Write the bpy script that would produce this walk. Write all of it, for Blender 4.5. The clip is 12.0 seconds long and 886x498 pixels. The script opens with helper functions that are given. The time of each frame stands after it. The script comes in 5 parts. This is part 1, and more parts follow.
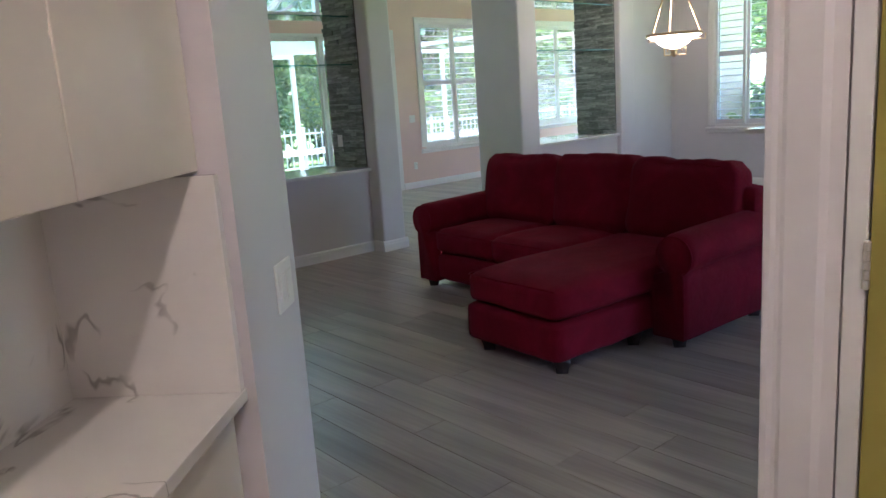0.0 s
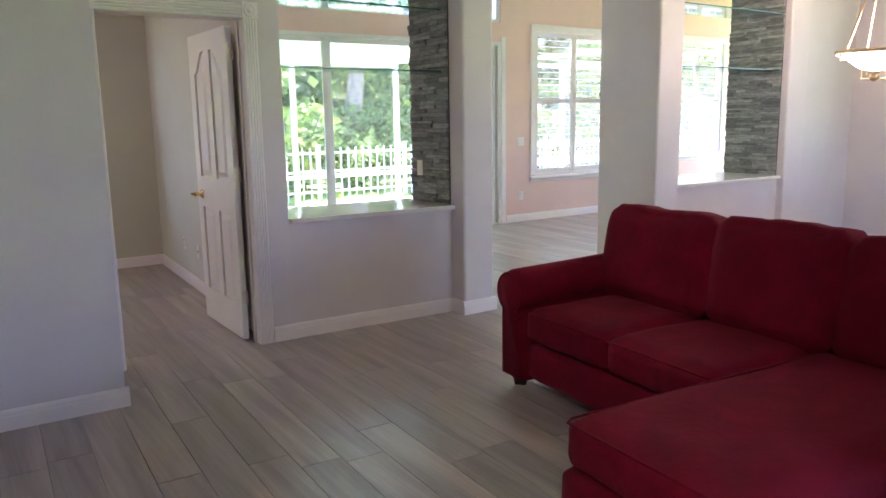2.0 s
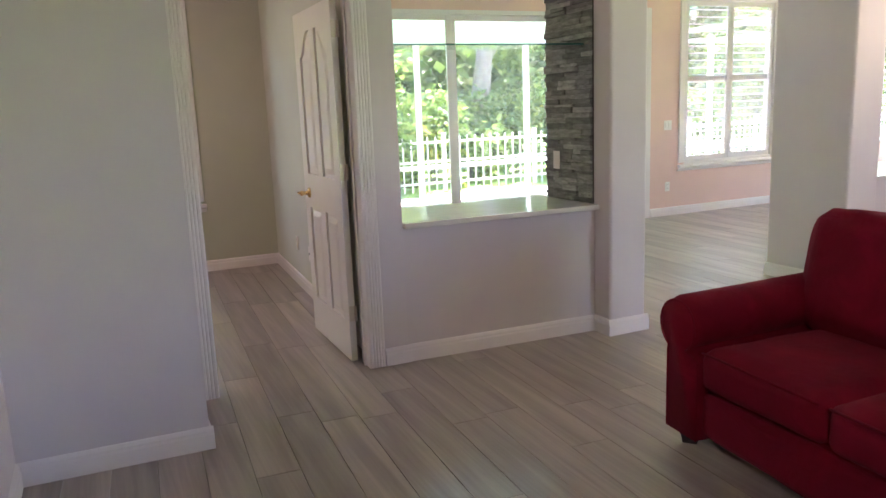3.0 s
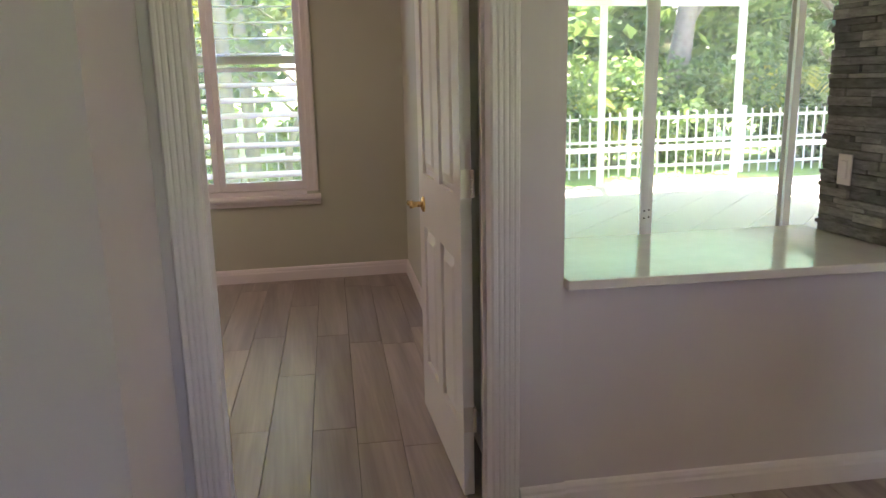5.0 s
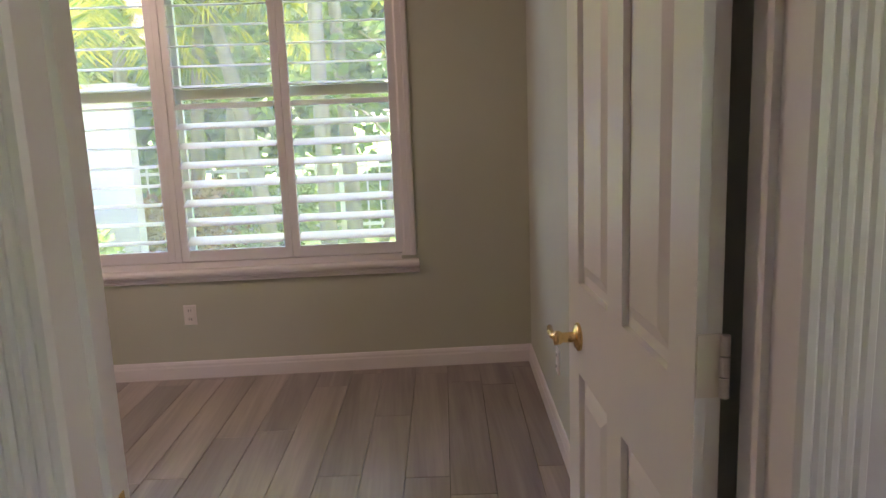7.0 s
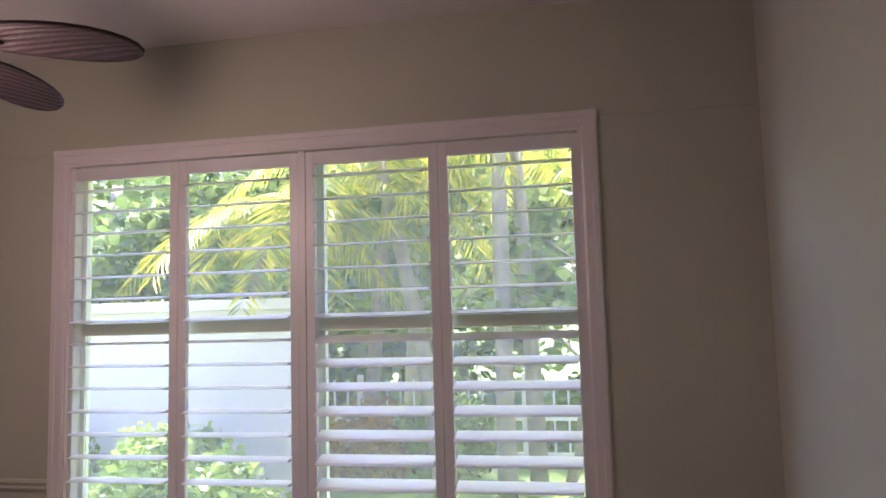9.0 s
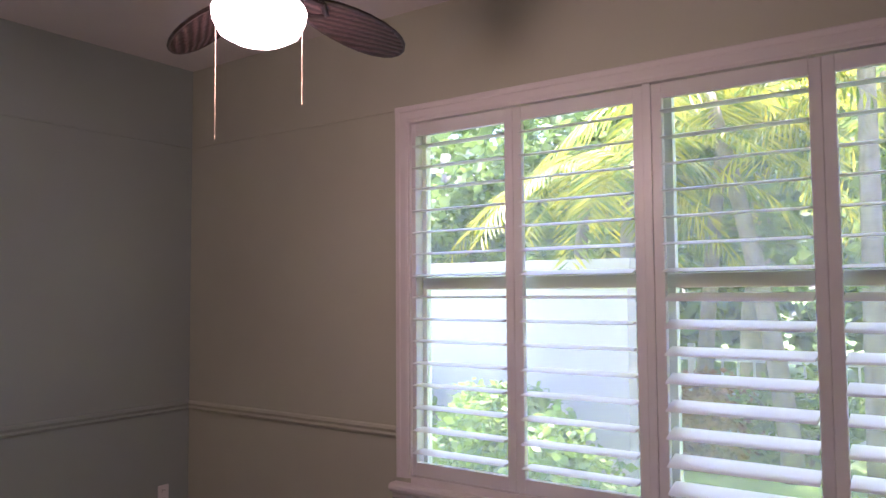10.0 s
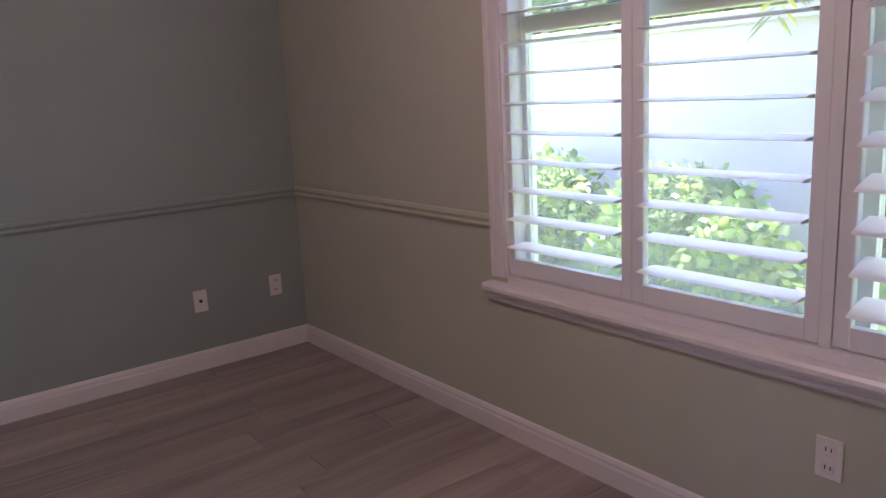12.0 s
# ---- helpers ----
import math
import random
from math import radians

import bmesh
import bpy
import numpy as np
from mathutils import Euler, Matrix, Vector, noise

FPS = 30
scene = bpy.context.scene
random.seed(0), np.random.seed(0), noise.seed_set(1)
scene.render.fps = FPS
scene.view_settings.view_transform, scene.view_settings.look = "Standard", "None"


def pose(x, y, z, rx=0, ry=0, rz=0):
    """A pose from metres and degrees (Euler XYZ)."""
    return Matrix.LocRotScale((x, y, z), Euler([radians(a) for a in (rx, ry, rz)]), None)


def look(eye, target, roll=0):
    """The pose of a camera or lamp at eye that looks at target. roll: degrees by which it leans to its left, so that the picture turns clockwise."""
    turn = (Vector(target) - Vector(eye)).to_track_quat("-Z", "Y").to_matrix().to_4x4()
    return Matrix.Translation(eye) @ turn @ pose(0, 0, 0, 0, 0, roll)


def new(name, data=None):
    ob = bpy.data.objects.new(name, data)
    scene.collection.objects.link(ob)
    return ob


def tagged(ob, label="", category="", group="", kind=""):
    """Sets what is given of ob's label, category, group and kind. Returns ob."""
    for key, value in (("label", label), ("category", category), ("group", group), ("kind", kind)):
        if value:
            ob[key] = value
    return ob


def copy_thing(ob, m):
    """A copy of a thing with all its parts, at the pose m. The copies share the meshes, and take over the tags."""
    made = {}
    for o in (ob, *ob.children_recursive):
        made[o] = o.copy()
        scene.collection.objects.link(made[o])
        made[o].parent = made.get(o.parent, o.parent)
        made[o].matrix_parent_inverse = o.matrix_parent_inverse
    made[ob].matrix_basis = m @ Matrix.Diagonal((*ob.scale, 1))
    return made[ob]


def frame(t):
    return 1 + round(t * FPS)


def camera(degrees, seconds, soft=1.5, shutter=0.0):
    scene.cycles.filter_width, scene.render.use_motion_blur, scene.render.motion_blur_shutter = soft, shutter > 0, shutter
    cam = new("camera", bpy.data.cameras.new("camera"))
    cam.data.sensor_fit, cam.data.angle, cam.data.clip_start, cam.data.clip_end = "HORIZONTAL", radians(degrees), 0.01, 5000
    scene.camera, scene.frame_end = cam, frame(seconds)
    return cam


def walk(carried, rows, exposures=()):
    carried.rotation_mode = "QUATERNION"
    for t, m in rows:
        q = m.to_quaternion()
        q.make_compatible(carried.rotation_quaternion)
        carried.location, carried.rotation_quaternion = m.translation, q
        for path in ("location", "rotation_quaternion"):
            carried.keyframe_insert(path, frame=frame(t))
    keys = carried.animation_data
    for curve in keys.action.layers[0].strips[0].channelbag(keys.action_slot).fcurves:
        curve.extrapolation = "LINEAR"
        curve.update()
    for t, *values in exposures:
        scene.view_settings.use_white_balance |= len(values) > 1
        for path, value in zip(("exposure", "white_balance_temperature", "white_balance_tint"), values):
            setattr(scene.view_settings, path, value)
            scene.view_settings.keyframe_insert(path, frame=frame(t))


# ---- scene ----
cam = camera(61.3, 12.0)
PATH = [
    (0, (0.88, 0.503, 1.43), (2.207, 1.944, 1.031), -3.9),
    (0.5, (1.199, 0.791, 1.424), (2.579, 2.182, 1.022), -1.8),
    (1, (1.492, 1.11, 1.434), (2.882, 2.5, 1.066), -1.1),
    (1.5, (1.789, 1.388, 1.443), (3.172, 2.788, 1.089), -1.7),
    (2, (2.088, 1.707, 1.448), (3.198, 3.334, 1.102), -0.9),
    (2.5, (2.264, 2.078, 1.459), (3.211, 3.804, 1.105), -1.7),
    (3, (2.487, 2.431, 1.442), (3.299, 4.221, 1.068), -2.3),
    (3.5, (2.704, 2.834, 1.447), (3.319, 4.699, 1.065), -1.4),
    (3.7, (2.76, 3.005, 1.438), (3.344, 4.875, 1.035), -1.0),
    (5.3, (3.221, 4.286, 1.423), (3.576, 6.205, 0.986), -1.4),
    (5.5, (3.224, 4.366, 1.449), (3.583, 6.284, 1.013), -1.9),
    (6, (3.301, 4.752, 1.453), (3.537, 6.692, 1.03), -2.2),
    (6.5, (3.295, 5.138, 1.46), (3.447, 7.095, 1.076), -1.9),
    (7, (3.318, 5.483, 1.459), (3.403, 7.448, 1.096), -2.2),
    (7.2, (3.323, 5.615, 1.474), (3.326, 7.583, 1.122), -1.9),
    (8.8, (3.346, 6.454, 1.603), (3.064, 8.425, 1.796), -1.7),
    (9, (3.309, 6.49, 1.61), (2.915, 8.441, 1.796), -1.5),
    (9.2, (3.315, 6.543, 1.612), (2.727, 8.445, 1.804), -1.0),
    (9.5, (3.172, 6.536, 1.603), (2.318, 8.333, 1.806), -1.1),
    (10, (3.052, 6.762, 1.562), (1.904, 8.396, 1.675), -0.4),
    (10.5, (3.009, 6.997, 1.439), (1.763, 8.55, 1.247), -1.7),
    (11, (2.984, 7.239, 1.368), (1.507, 8.541, 1.014), -2.5),
    (11.5, (2.968, 7.455, 1.361), (1.418, 8.658, 0.968), -2.9),
    (12, (2.879, 7.761, 1.384), (1.33, 8.956, 0.968), -3.0),
]
EXPOSURES = [(0, 3.2, 5200, 22), (0.5, 3.4, 5050, 27), (1, 3.6, 5150, 32), (1.5, 3.8, 5400, 33), (2, 3.95, 5650, 36), (2.5, 4.0, 5900, 36), (3, 4.0, 6050, 35), (3.5, 3.9, 6200, 35), (5.5, 3.3, 6400, 34), (6, 3.05, 6500, 37), (6.5, 3.17, 6400, 37), (7.2, 3.45, 6200, 34), (8.8, 2.9, 5900, 47), (10.5, 3.1, 5650, 48), (12, 3.1, 5600, 48)]
walk(cam, [(t, look(eye, target, roll)) for t, eye, target, roll in PATH], EXPOSURES)

# ---- world and light ----
SUN_AZ, SUN_EL = radians(18), radians(70)
world = bpy.data.worlds.new("sky")
scene.world = world
world.use_nodes = True
wn = world.node_tree.nodes
sky = wn.new("ShaderNodeTexSky")
sky.sky_type, sky.sun_disc = "NISHITA", False
sky.sun_elevation, sky.sun_rotation = SUN_EL, SUN_AZ
world.node_tree.links.new(sky.outputs[0], wn["Background"].inputs[0])
wn["Background"].inputs[1].default_value = 0.15
sun = new("sun", bpy.data.lights.new("sun", "SUN"))
sun.data.energy, sun.data.angle, sun.data.color = 5.0, radians(0.5), (1, 0.95, 0.87)
to_sun = Vector((math.sin(SUN_AZ) * math.cos(SUN_EL), math.cos(SUN_AZ) * math.cos(SUN_EL), math.sin(SUN_EL)))
sun.matrix_world = look(to_sun * 30, (0, 0, 0))


def bulb(name, place, watts, color, radius):
    ob = new(name, bpy.data.lights.new(name, "POINT"))
    ob.data.energy, ob.data.color, ob.data.shadow_soft_size = watts, color, radius
    ob.location = place
    return ob


# ---- materials ----
def mat(name, rough=0.5, metal=0.0, color=(0.8, 0.8, 0.8)):
    m = bpy.data.materials.new(name)
    m.use_nodes = True
    b = m.node_tree.nodes["Principled BSDF"]
    b.inputs["Roughness"].default_value = rough
    b.inputs["Metallic"].default_value = metal
    b.inputs["Base Color"].default_value = (*color, 1)
    return m, m.node_tree.nodes, m.node_tree.links, b


def ramp(nodes, stops):
    r = nodes.new("ShaderNodeValToRGB")
    e = r.color_ramp.elements
    while len(e) < len(stops):
        e.new(0.5)
    for k, (p, c) in zip(e, stops):
        k.position, k.color = p, (*c, 1)
    return r


def tone(c, f):
    return tuple(min(1, v * f) for v in c)


def noise_tex(nodes, links, scale, detail=4, vector=None, rough=0.55):
    n = nodes.new("ShaderNodeTexNoise")
    n.inputs["Scale"].default_value, n.inputs["Detail"].default_value = scale, detail
    n.inputs["Roughness"].default_value = rough
    if vector is None:
        vector = nodes.new("ShaderNodeNewGeometry").outputs["Position"]
    links.new(vector, n.inputs["Vector"])
    return n


def add_bump(nodes, links, b, height, strength, dist):
    bp = nodes.new("ShaderNodeBump")
    bp.inputs["Strength"].default_value, bp.inputs["Distance"].default_value = strength, dist
    links.new(height, bp.inputs["Height"])
    links.new(bp.outputs[0], b.inputs["Normal"])


def paint(name, c, rough=0.55, vary=0.05, grain=220, bump=0.12, large=1.3):
    """Painted surface: faint cloudiness at a large scale, roller texture at a small one."""
    m, n, l, b = mat(name, rough)
    big = noise_tex(n, l, large, 3)
    r = ramp(n, [(0.3, tone(c, 1 - vary)), (0.7, tone(c, 1 + vary))])
    l.new(big.outputs[0], r.inputs[0])
    l.new(r.outputs[0], b.inputs["Base Color"])
    fine = noise_tex(n, l, grain, 2)
    add_bump(n, l, b, fine.outputs[0], bump, 0.002)
    return m


def wood_floor(name, island=False):
    m, n, l, b = mat(name, 0.36)
    geo = n.new("ShaderNodeNewGeometry")
    if island:
        rnd = geo.outputs["Random Per Island"]
    else:
        rnd = n.new("ShaderNodeObjectInfo").outputs["Random"]
    off = n.new("ShaderNodeVectorMath")
    off.operation = "MULTIPLY_ADD"
    comb = n.new("ShaderNodeCombineXYZ")
    for k in range(3):
        l.new(rnd, comb.inputs[k])
    l.new(comb.outputs[0], off.inputs[0])
    off.inputs[1].default_value = (31, 57, 13)
    l.new(geo.outputs["Position"], off.inputs[2])
    st = n.new("ShaderNodeMapping")
    st.inputs["Scale"].default_value = (11, 0.8, 11)
    l.new(off.outputs[0], st.inputs[0])
    broad = noise_tex(n, l, 0.9, 4, st.outputs[0], 0.5)
    broad.inputs["Distortion"].default_value = 0.5
    st2 = n.new("ShaderNodeMapping")
    st2.inputs["Scale"].default_value = (70, 2.2, 70)
    l.new(off.outputs[0], st2.inputs[0])
    fine = noise_tex(n, l, 1.0, 3, st2.outputs[0], 0.5)
    cloud = noise_tex(n, l, 1.1, 1, off.outputs[0])
    r1 = ramp(n, [(0.2, (0.235, 0.20, 0.182)), (0.5, (0.36, 0.312, 0.284)), (0.8, (0.49, 0.434, 0.40))])
    l.new(broad.outputs[0], r1.inputs[0])
    r2 = ramp(n, [(0.3, (0.84, 0.84, 0.84)), (0.65, (1.03, 1.03, 1.03))])
    l.new(fine.outputs[0], r2.inputs[0])
    mx = n.new("ShaderNodeMix")
    mx.data_type, mx.blend_type = "RGBA", "MULTIPLY"
    mx.inputs[0].default_value = 0.8
    l.new(r1.outputs[0], mx.inputs[6])
    l.new(r2.outputs[0], mx.inputs[7])
    r3 = ramp(n, [(0, (0.83, 0.83, 0.84)), (0.5, (1, 0.99, 0.98)), (1, (1.15, 1.13, 1.11))])
    l.new(rnd, r3.inputs[0])
    mx2 = n.new("ShaderNodeMix")
    mx2.data_type, mx2.blend_type = "RGBA", "MULTIPLY"
    mx2.inputs[0].default_value = 0.9
    l.new(mx.outputs[2], mx2.inputs[6])
    l.new(r3.outputs[0], mx2.inputs[7])
    l.new(mx2.outputs[2], b.inputs["Base Color"])
    rr = n.new("ShaderNodeMapRange")
    rr.inputs[3].default_value, rr.inputs[4].default_value = 0.27, 0.37
    l.new(cloud.outputs[0], rr.inputs[0])
    l.new(rr.outputs[0], b.inputs["Roughness"])
    add_bump(n, l, b, fine.outputs[0], 0.03, 0.001)
    return m


def velvet(name, c):
    m, n, l, b = mat(name, 0.85)
    big = noise_tex(n, l, 4.5, 6, None, 0.62)
    big.inputs["Distortion"].default_value = 0.8
    r = ramp(n, [(0.3, tone(c, 0.8)), (0.5, c), (0.7, tone(c, 1.3))])
    l.new(big.outputs[0], r.inputs[0])
    l.new(r.outputs[0], b.inputs["Base Color"])
    b.inputs["Sheen Weight"].default_value = 0.08
    b.inputs["Sheen Roughness"].default_value = 0.4
    b.inputs["Sheen Tint"].default_value = (0.9, 0.25, 0.3, 1)
    b.inputs["Specular IOR Level"].default_value = 0.15
    fine = noise_tex(n, l, 26, 8, None, 0.7)
    add_bump(n, l, b, fine.outputs[0], 0.4, 0.012)
    return m


def quartz(name):
    m, n, l, b = mat(name, 0.18)
    w = noise_tex(n, l, 2.1, 5, None, 0.5)
    w.inputs["Distortion"].default_value = 0.7
    r = ramp(n, [(0.49, (0.80, 0.77, 0.72)), (0.4985, (0.30, 0.27, 0.24)), (0.5025, (0.78, 0.75, 0.7)), (0.515, (0.82, 0.79, 0.74))])
    l.new(w.outputs[0], r.inputs[0])
    gate = noise_tex(n, l, 5.5, 2)
    g = ramp(n, [(0.52, (0, 0, 0)), (0.6, (1, 1, 1))])
    l.new(gate.outputs[0], g.inputs[0])
    mx = n.new("ShaderNodeMix")
    mx.data_type = "RGBA"
    l.new(g.outputs[0], mx.inputs[0])
    mx.inputs[6].default_value = (0.81, 0.78, 0.73, 1)
    l.new(r.outputs[0], mx.inputs[7])
    l.new(mx.outputs[2], b.inputs["Base Color"])
    return m


def stone(name):
    m, n, l, b = mat(name, 0.85)
    rnd = n.new("ShaderNodeObjectInfo").outputs["Random"]
    r0 = ramp(n, [(0, (0.16, 0.175, 0.165)), (0.45, (0.25, 0.265, 0.25)), (0.8, (0.33, 0.345, 0.325)), (1, (0.43, 0.445, 0.42))])
    l.new(rnd, r0.inputs[0])
    mp = n.new("ShaderNodeMapping")
    mp.inputs["Scale"].default_value = (1, 1, 4)
    l.new(n.new("ShaderNodeNewGeometry").outputs["Position"], mp.inputs[0])
    g = noise_tex(n, l, 14, 6, mp.outputs[0], 0.65)
    r = ramp(n, [(0.3, (0.55, 0.55, 0.55)), (0.7, (1.35, 1.35, 1.35))])
    l.new(g.outputs[0], r.inputs[0])
    mx = n.new("ShaderNodeMix")
    mx.data_type, mx.blend_type = "RGBA", "MULTIPLY"
    mx.inputs[0].default_value = 1
    l.new(r0.outputs[0], mx.inputs[6])
    l.new(r.outputs[0], mx.inputs[7])
    l.new(mx.outputs[2], b.inputs["Base Color"])
    add_bump(n, l, b, g.outputs[0], 0.8, 0.01)
    return m


def glass(name, tint=(0.93, 0.97, 0.95), haze_share=0.0):
    """Clear pane; the last argument is the share of a pale veil imitating glare."""
    m = bpy.data.materials.new(name)
    m.use_nodes = True
    n, l = m.node_tree.nodes, m.node_tree.links
    n.remove(n["Principled BSDF"])
    tr, gl, fr, mx = (n.new("ShaderNode" + k) for k in ("BsdfTransparent", "BsdfGlossy", "LayerWeight", "MixShader"))
    tr.inputs[0].default_value = (*tint, 1)
    gl.inputs["Roughness"].default_value = 0.02
    fr.inputs[0].default_value = 0.5
    pw = n.new("ShaderNodeMath")
    pw.operation = "POWER"
    pw.inputs[1].default_value = 4.0
    l.new(fr.outputs["Facing"], pw.inputs[0])
    ad = n.new("ShaderNodeMath")
    ad.operation = "MULTIPLY_ADD"
    ad.inputs[1].default_value, ad.inputs[2].default_value = 0.8, 0.03
    l.new(pw.outputs[0], ad.inputs[0])
    l.new(ad.outputs[0], mx.inputs[0])
    l.new(tr.outputs[0], mx.inputs[1])
    l.new(gl.outputs[0], mx.inputs[2])
    if haze_share:
        # pale translucent layer put into the pane to imitate glare haze
        veil = n.new("ShaderNodeBsdfTranslucent")
        veil.inputs[0].default_value = (0.9, 0.9, 0.92, 1)
        coat = n.new("ShaderNodeMixShader")
        cloud = noise_tex(n, l, 1.7, 3)
        rg = n.new("ShaderNodeMapRange")
        rg.inputs[3].default_value, rg.inputs[4].default_value = haze_share * 0.8, haze_share * 1.2
        l.new(cloud.outputs[0], rg.inputs[0])
        l.new(rg.outputs[0], coat.inputs[0])
        l.new(mx.outputs[0], coat.inputs[1])
        l.new(veil.outputs[0], coat.inputs[2])
        mx = coat
    l.new(mx.outputs[0], n["Material Output"].inputs[0])
    return m


def leaf(name, dark, light, trans=0.35):
    m, n, l, b = mat(name, 0.5)
    r = ramp(n, [(0.05, dark), (0.6, tuple((a + c) / 2 for a, c in zip(dark, light))), (1, light)])
    l.new(n.new("ShaderNodeNewGeometry").outputs["Random Per Island"], r.inputs[0])
    l.new(r.outputs[0], b.inputs["Base Color"])
    t = n.new("ShaderNodeBsdfTranslucent")
    l.new(r.outputs[0], t.inputs[0])
    mx = n.new("ShaderNodeMixShader")
    mx.inputs[0].default_value = trans
    l.new(b.outputs[0], mx.inputs[1])
    l.new(t.outputs[0], mx.inputs[2])
    l.new(mx.outputs[0], n["Material Output"].inputs[0])
    return m


def glow(name, color, strength):
    m, n, l, b = mat(name, 0.4, 0, color)
    b.inputs["Emission Color"].default_value = (*color, 1)
    b.inputs["Emission Strength"].default_value = strength
    return m


def weave(name, c1, c2, sx=90, sz=60):
    m, n, l, b = mat(name, 0.6)
    w = n.new("ShaderNodeTexWave")
    w.bands_direction = "Z"
    w.inputs["Scale"].default_value = sz
    w.inputs["Distortion"].default_value = 1.5
    w.inputs["Detail"].default_value = 2
    l.new(n.new("ShaderNodeNewGeometry").outputs["Position"], w.inputs[0])
    r = ramp(n, [(0.2, c1), (0.8, c2)])
    l.new(w.outputs[0], r.inputs[0])
    g = noise_tex(n, l, sx, 3)
    mx = n.new("ShaderNodeMix")
    mx.data_type, mx.blend_type = "RGBA", "OVERLAY"
    mx.inputs[0].default_value = 0.5
    l.new(r.outputs[0], mx.inputs[6])
    l.new(g.outputs[0], mx.inputs[7])
    l.new(mx.outputs[2], b.inputs["Base Color"])
    add_bump(n, l, b, w.outputs[0], 0.6, 0.004)
    return m


M_WALL = paint("living wall paint", (0.66, 0.62, 0.63))
M_PINK = paint("peach wall paint", (0.76, 0.55, 0.49))
M_SAGE = paint("greige wall paint", (0.515, 0.535, 0.428))
M_GREEN = paint("pale sage wall paint", (0.58, 0.60, 0.52))
M_BLUE = paint("blue grey accent paint", (0.325, 0.388, 0.358))
M_CEIL = paint("ceiling paint", (0.78, 0.76, 0.74), 0.8, 0.03, 90, 0.4)
M_TRIM = paint("white trim paint", (0.80, 0.77, 0.76), 0.32, 0.02, 60, 0.03, 4)
M_DOOR = paint("white door paint", (0.79, 0.78, 0.75), 0.3, 0.02, 60, 0.03, 4)
M_SHUT = paint("white shutter paint", (0.77, 0.76, 0.765), 0.35, 0.02, 60, 0.03, 4)
M_OLIVE = paint("olive paint", (0.36, 0.31, 0.06), 0.4)
M_CAB = paint("cream cabinet lacquer", (0.74, 0.68, 0.58), 0.35, 0.02, 60, 0.02, 3)
M_QUARTZ = quartz("veined quartz")
M_LEDGE = paint("polished ledge stone", (0.74, 0.72, 0.67), 0.08, 0.05, 30, 0.01, 9)
M_STONE = stone("split stone")
M_SOFA = velvet("red microfibre", (0.155, 0.003, 0.016))
M_FOOT = paint("dark stained foot", (0.03, 0.022, 0.02), 0.4)
M_PLANK = wood_floor("oak plank")
M_PLANK_FAR = wood_floor("oak plank field", True)
M_SUB = paint("dark joint", (0.035, 0.028, 0.024), 0.8)
M_GLASS = glass("window glass", haze_share=0.08)
M_SHELF = glass("shelf glass", (0.85, 0.95, 0.92))
M_SHELF_EDGE = paint("shelf glass edge", (0.03, 0.12, 0.10), 0.15)
M_ALU = paint("white aluminium", (0.76, 0.76, 0.75), 0.4, 0.03)
M_ALU_D = paint("grey aluminium", (0.42, 0.41, 0.38), 0.4, 0.05)
M_BRASS = mat("brass", 0.22, 1.0, (0.83, 0.62, 0.28))[0]
M_NICKEL = mat("painted steel hinge", 0.35, 0.7, (0.7, 0.66, 0.58))[0]
M_PLATE = paint("white plastic plate", (0.82, 0.80, 0.76), 0.35, 0.01)
M_SLOT = paint("dark slot", (0.03, 0.03, 0.03), 0.5)
M_BRONZE = paint("bronze fan metal", (0.018, 0.013, 0.012), 0.35, 0.2)
M_CHAIN = paint("dull beaded chain metal", (0.30, 0.24, 0.18), 0.5)
M_RATTAN = weave("dark woven rattan blade", (0.012, 0.007, 0.008), (0.06, 0.035, 0.035), 90, 55)
M_STOOL = weave("brown woven seagrass", (0.10, 0.06, 0.035), (0.36, 0.24, 0.15), 70, 22)
M_BOWL = glow("lit frosted glass bowl", (1.0, 0.80, 0.60), 4.0)
M_PEND = glow("lit alabaster bowl", (1.0, 0.80, 0.55), 1.3)
M_GOLD = mat("brushed gold metal", 0.35, 1.0, (0.72, 0.55, 0.36))[0]
M_NAVY = paint("navy cabinet paint", (0.012, 0.02, 0.05), 0.4)
M_GRASS = paint("lawn", (0.18, 0.29, 0.05), 0.8, 0.35, 60, 0.9, 2.5)
M_PATIO = paint("pale patio stone", (0.46, 0.40, 0.31), 0.6, 0.06)
M_SOFFIT = leaf("aqua translucent roof panel", (0.52, 0.78, 0.70), (0.52, 0.78, 0.70), 0.2)
M_STUCCO = paint("pale stucco", (0.62, 0.53, 0.55), 0.9, 0.05, 60, 0.6)
M_BARK = paint("grey bark", (0.24, 0.195, 0.16), 0.9, 0.3, 40, 0.9, 8)
M_LEAF = leaf("tree leaves", (0.05, 0.10, 0.025), (0.25, 0.36, 0.08), 0.42)
M_LEAF2 = leaf("shrub leaves", (0.07, 0.15, 0.03), (0.34, 0.46, 0.10), 0.42)
M_PALM = leaf("palm leaflets", (0.12, 0.22, 0.03), (0.72, 0.62, 0.05), 0.5)
M_CROTON = leaf("croton leaves", (0.22, 0.07, 0.03), (0.42, 0.22, 0.06), 0.3)


